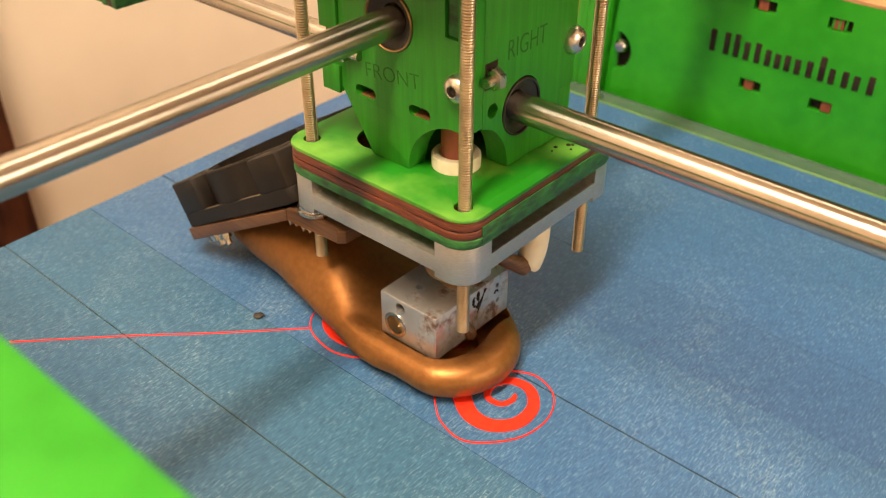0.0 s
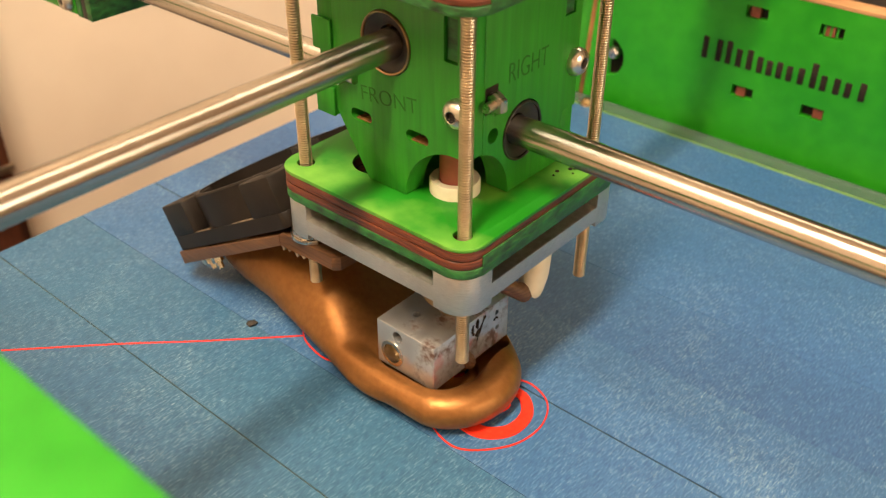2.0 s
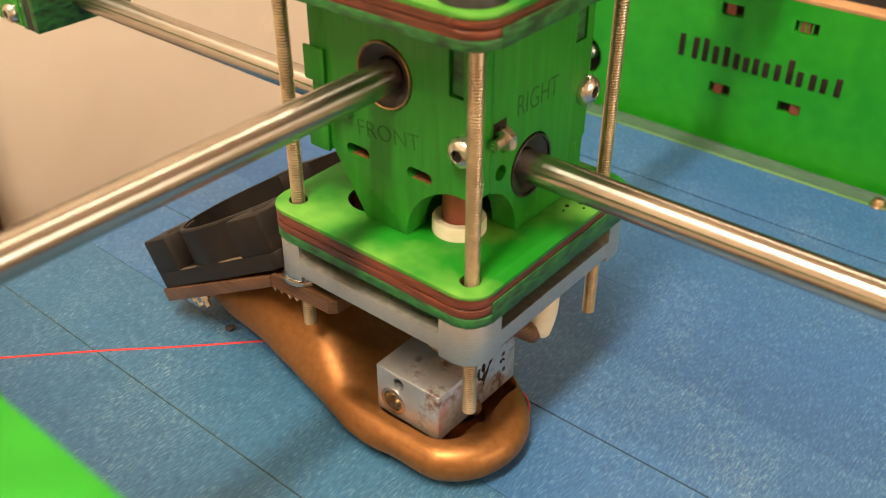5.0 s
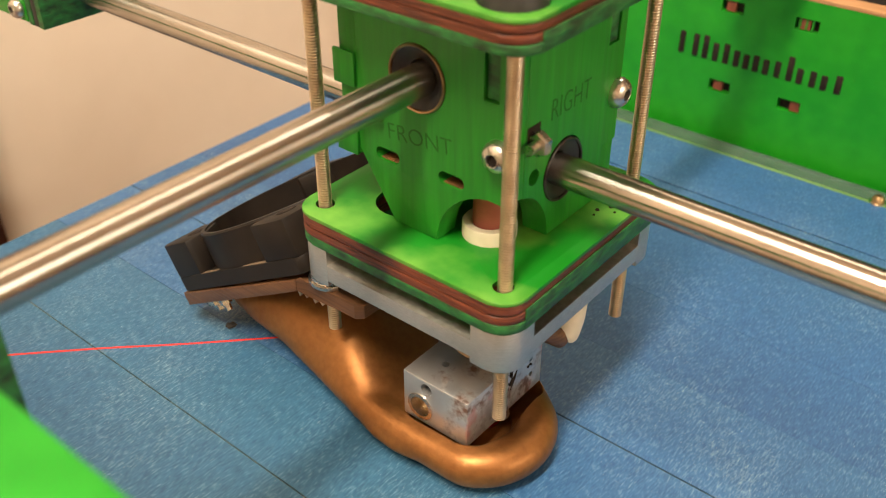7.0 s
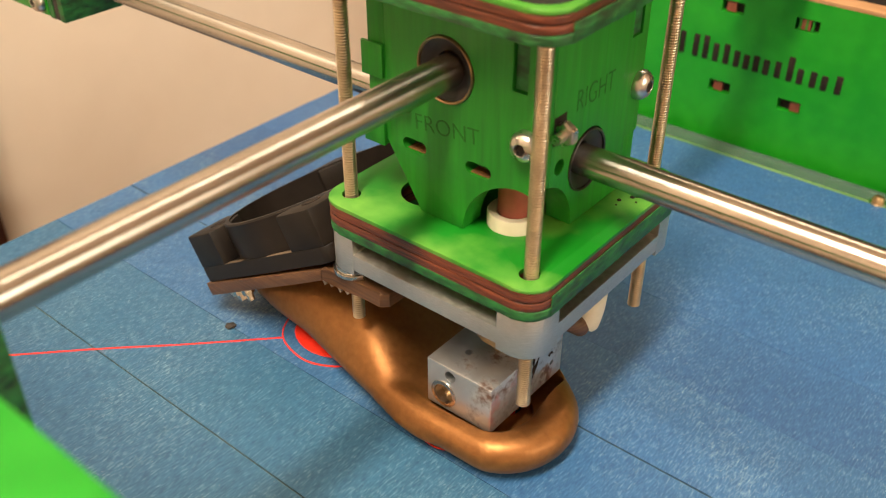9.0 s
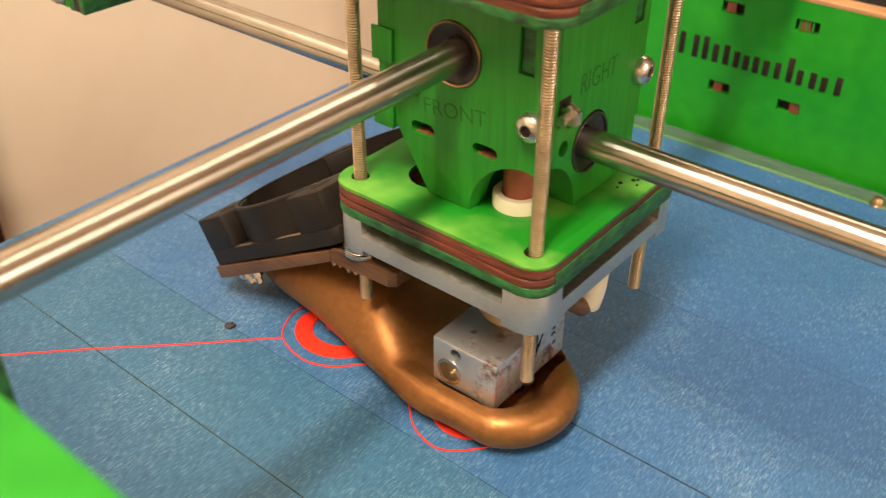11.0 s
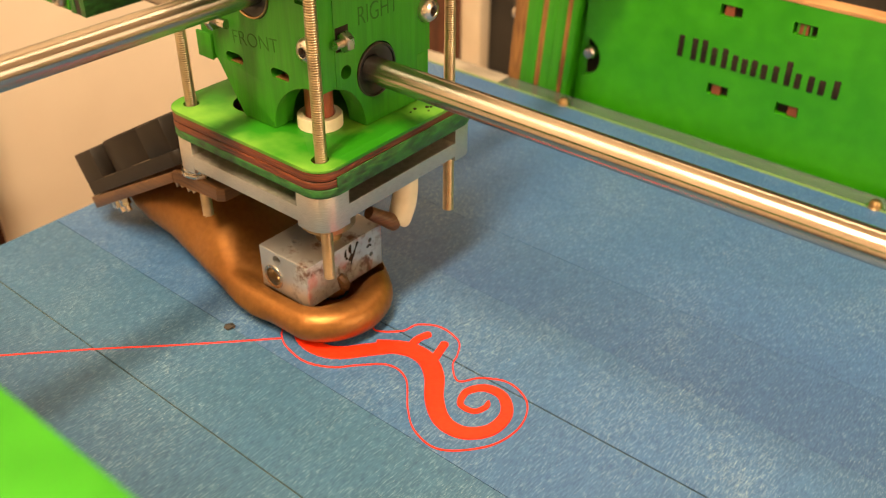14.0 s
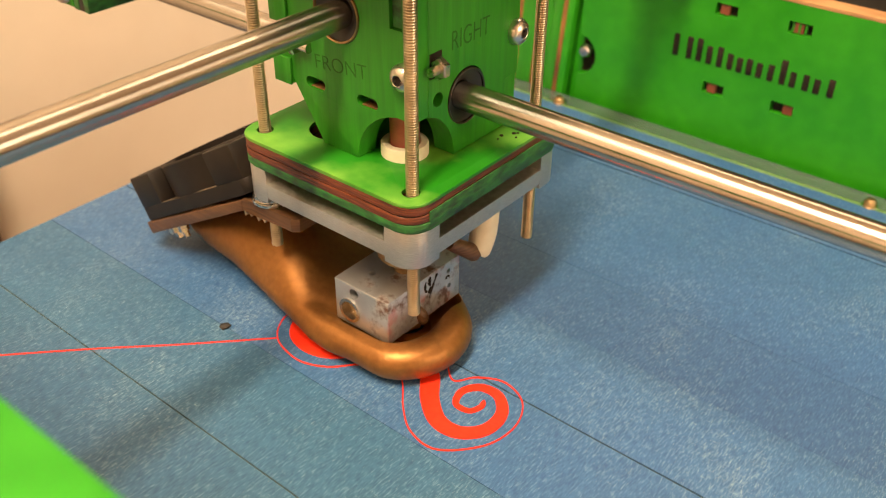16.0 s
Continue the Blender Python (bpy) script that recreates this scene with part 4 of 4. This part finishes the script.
    foot = part("bracket_foot", prism([(-44.6, -4.4), (-42.6, -3.6), (-30.2, -3.6), (-28.8, -2.4), (-28.6, 3.6), (-44.6, 8)], 26.8, 30.1, "z", None, 0.5), BRACKET, head, "brown bracket foot clamped under the plate")
    for k, (x, d) in enumerate(((-45.2, 1.7), (-43.2, 1.2), (-41.0, 1.5), (-38.9, 1.0))):
        part("burr", prism([(x - 0.9, 26.85), (x + 0.2, 26.85 - d), (x + 0.9, 26.85)], -3.5 - 0.1 * (k % 2), -2.3, "y"), BURR, foot, "ragged pale burr on the printed edge")
    return shell


def duct(head):
    """A scoop from the fan's bracket down to a ring round the nozzle, blended into one skin."""
    bm = bmesh.new()
    # sections along x: front edge, back edge, underside, top
    secs = [(-77.0, 1.4, 42, 6.6, 10.0), (-73, 0.4, 42, 4.2, 12.6), (-66, -1.0, 42, 2.6, 16.0), (-56, -2.2, 41, 1.6, 20.0), (-46, -3.4, 39.5, 1.0, 19.6), (-38, -4.7, 36.5, 1.0, 15.4), (-31, -6.0, 33.6, 1.0, 10.8), (-25, -7.0, 31.0, 1.0, 7.6), (-19, -7.4, 29.2, 1.0, 6.6), (-14, -6.8, 28.4, 1.6, 6.2)]
    rings = []
    for x, ya, yb, za, zb in secs:
        cy, cz, hy, hz = (ya + yb) / 2, (za + zb) / 2, (yb - ya) / 2, (zb - za) / 2
        ring = []
        for k in range(40):
            a = 2 * math.pi * k / 40
            c, s = math.cos(a), math.sin(a)
            yy = cy + hy * math.copysign(abs(c) ** 0.55, c)
            zz = cz + hz * math.copysign(abs(s) ** 0.75, s)
            # the wall leans in towards the top, over a fuller foot
            lean = max(0.0, (zz - 4) / 18) * float(np.interp(x, [-77, -58, -46], [3.5, 6.0, 9.5]))
            yy += lean if c < 0 else -lean
            ring.append(bm.verts.new((x, yy, zz)))
        rings.append(ring)
    for a, b in zip(rings, rings[1:]):
        for k in range(40):
            bm.faces.new((a[k], a[(k + 1) % 40], b[(k + 1) % 40], b[k]))
    bm.faces.new(rings[0][::-1])
    bm.faces.new(rings[-1])
    prism(rounded(-24, 0.0, -1.0, 22, 8, 6), 1.2, 3.0, "z", bm)
    # the ring: a U-shaped tube round the nozzle
    loop = [Vector((-74, 6.0, 9.4)), Vector((-60, 3.6, 6.6)), Vector((-44, 0.8, 5.4)), Vector((-32, -1.6, 5.0)), Vector((-21, -2.9, 4.9)), Vector((-15, -2.9, 4.9))]
    for a in range(-88, 61, 8):
        loop.append(Vector((-8.6 + 9.8 * math.cos(radians(a)), 7.9 + (10.5 if a < 0 else 10.3) * math.sin(radians(a)), 4.9)))
    loop += [Vector((-6.6, 19.0, 4.9)), Vector((-12, 22.2, 4.9)), Vector((-21, 25.4, 4.9)), Vector((-30, 28, 5.0)), Vector((-44, 32, 5.2)), Vector((-70, 37, 8.0))]
    tube(glide(loop, 2), lambda s: 4.5 - 1.6 * max(0.0, 0.28 - s) / 0.28, 18, bm, 0.92)
    ob = part("fan_duct", bm, BRONZE, head, "bronze-coloured plastic duct leading air to the nozzle", 80)
    mod = ob.modifiers.new("blend", "REMESH")
    mod.mode, mod.voxel_size, mod.use_smooth_shade = "VOXEL", 0.75 * U, True
    sm = ob.modifiers.new("soften", "SMOOTH")
    sm.factor, sm.iterations = 0.5, 9
    # the mouth over the nozzle
    dep = bpy.context.evaluated_depsgraph_get()
    dep.update()
    me = bpy.data.meshes.new_from_object(ob.evaluated_get(dep))
    ob.modifiers.clear()
    ob.data = me
    cut(ob, [prism(rounded(-22.5, -2.7, -1.9, 23.0, 5.0, 8), 5.2, 30, "z")])
    cut(ob, [lathe([(3.9, -2), (3.9, 12)], 32, (-11.6, 11.6, 0))])
    for f in ob.data.polygons:
        f.use_smooth = True
    return ob


def print_head():
    head = thing("print_head", "green plywood printer head with hot end, fan and bronze duct", "print head")
    ply_plate("lower_plate", 40.3, 46.6, head, [(-29.0, 9.5, 5.2), (-11.6, 11.6, 4.6)] + [(x, y, 1.75) for x in (0, -39.5) for y in (0, 40)])
    ply_plate("upper_plate", 86.9, 92.0, head, [(-2.0, 2.0, 5.1)])
    wood_body(head)
    bearing(head, (-20.4, 0, 74.9), "y", 12, 3.2)
    bearing(head, (-20.4, 0, 74.9), "y", 28, 37.2)
    bearing(head, (0, 20, 58.0), "x", -12, -2.8, DARKSTEEL)
    bearing(head, (0, 20, 58.0), "x", -30, -37.6, DARKSTEEL)
    for x, y, r in ((-0.6, 29.0, 0.45), (0.8, 31.4, 0.5), (1.4, 32.0, 0.35), (-0.2, 27.2, 0.25), (0.2, 33.2, 0.3), (2.2, 30.2, 0.25)):
        part("dirt_speck", lathe([(r, 46.58), (r * 0.8, 46.78), (r * 0.3, 46.82)], 7, (x, y, 0)), SHADE_AND_DIRT, head, "dark speck of dirt on the plate")
    aluminium_plate(head)
    hot_end(head)
    screws_and_rods(head)
    fan_group(head)
    duct(head)
    return head


HEAD = print_head()


# ---- the two sliding shafts ----
def x_slide():
    ob = thing("cross_shaft", "polished steel shaft with a green plywood sliding block", "shaft")
    part("shaft", lathe([(2.4, -150), (2.8, -149.6), (2.8, 174.6), (2.4, 175)], 40, (0, 20, 57.8), "x"), CHROME_X, ob, "polished round steel shaft")
    for k in range(3):
        part("block_ply", box(-146.5 + k * 2.2, -144.4 + k * 2.2, 7.2 + 0.15 * (k % 2), 33, 52.0, 78, 0.15), (GREEN_EDGE, SHADE, GREEN_EDGE)[k], ob, "dark stained ply of the sliding block")
    part("block_face", box(-164, -146.6, 7.0, 33, 52.4, 78, 0.3), GREEN_FLAT, ob, "green plywood face of the sliding block")
    socket_bolt(-149.5, 6.9, 55.4, "y", -1, 2.4, ob, 2.0)
    socket_bolt(-159.0, 6.9, 60.6, "y", -1, 2.4, ob, 2.0)
    part("block_right", box(168, 176, 7.0, 33, 52, 78, 0.3), GREEN_FLAT, ob, "green plywood block at the far end")
    return ob


def y_slide():
    ob = thing("lengthwise_shaft", "polished steel shaft with a green plywood sliding block", "shaft")
    part("shaft", lathe([(2.4, -75.5), (2.75, -75.1), (2.75, 145.6), (2.4, 146)], 40, (-20.4, 0, 74.5), "y"), CHROME_Y, ob, "polished round steel shaft")
    part("block", box(-29, -14.5, -76.5, -68.8, 44, 82, 0.3), GREEN_EDGE, ob, "dark green edge of the sliding block")
    part("block_rear", box(-29, -12, 139, 147, 62, 82, 0.3), GREEN_FLAT, ob, "green plywood block at the rear end")
    return ob


X_SLIDE, Y_SLIDE = x_slide(), y_slide()


# ---- lamps of the room ----
def ceiling_lamp(x, y, sx, sy):
    ob = thing("ceiling_lamp", "flat rectangular warm white ceiling lamp", "lamp")
    z = CEIL / U
    part("housing", box(x - sx, x + sx, y - sy, y + sy, z - 18, z - 1, 1.0), PALE, ob)
    return ob


ceiling_lamp(0.12 / U, -0.55 / U, 95, 350)
ceiling_lamp(-0.20 / U, 1.0 / U, 435, 85)


# ---- movement ----
HEAD_ROWS = [
    (0.00, -22.34, 9.92), (0.50, -17.45, 5.04), (1.00, -11.81, -0.31), (1.25, -10.20, -1.60), (1.50, -11.56, 0.18), (2.00, -17.11, 5.44),
    (2.50, -22.02, 10.10), (3.00, -19.37, 8.11), (3.50, -14.51, 3.48), (4.00, -8.91, -2.02), (6.50, -2.54, -0.36), (7.00, -0.00, 0.00),
    (7.50, 0.21, 2.64), (8.00, 1.24, 4.40), (10.30, 1.02, 7.29), (10.50, 1.66, 7.82), (10.60, 0.82, 8.39), (10.70, 0.32, 9.69),
    (10.80, -0.98, 10.89), (10.90, -2.08, 11.79), (11.00, -2.12, 11.30), (11.10, -19.18, 10.39), (11.20, -32.18, 6.79), (11.30, -42.68, 4.49),
    (11.40, -42.98, 4.49), (11.50, -43.33, 4.79), (12.00, -47.43, 3.46), (12.50, -52.83, 0.64), (13.00, -54.51, 6.04), (13.50, -54.08, 8.22),
    (14.00, -52.14, 11.21), (14.50, -47.86, 12.70), (14.60, -46.18, 11.99), (14.70, -46.08, 12.09), (14.80, -47.58, 9.09), (14.90, -50.68, 2.59),
    (15.00, -47.34, -0.59), (15.10, -41.98, 4.39), (15.20, -36.18, 8.89), (15.30, -37.48, 5.79), (15.40, -38.88, 1.59), (15.50, -41.08, -1.22),
    (15.60, -41.58, -2.71), (15.70, -36.88, 2.49), (15.80, -32.28, 8.39), (15.90, -29.68, 13.79), (16.00, -29.71, 13.72),
]


def motions():
    walk(HEAD, [(t, pose(U * x, U * y, 0)) for t, x, y in HEAD_ROWS])
    walk(X_SLIDE, [(t, pose(0, U * y, 0)) for t, x, y in HEAD_ROWS])
    walk(Y_SLIDE, [(t, pose(U * x, 0, 0)) for t, x, y in HEAD_ROWS])


motions()
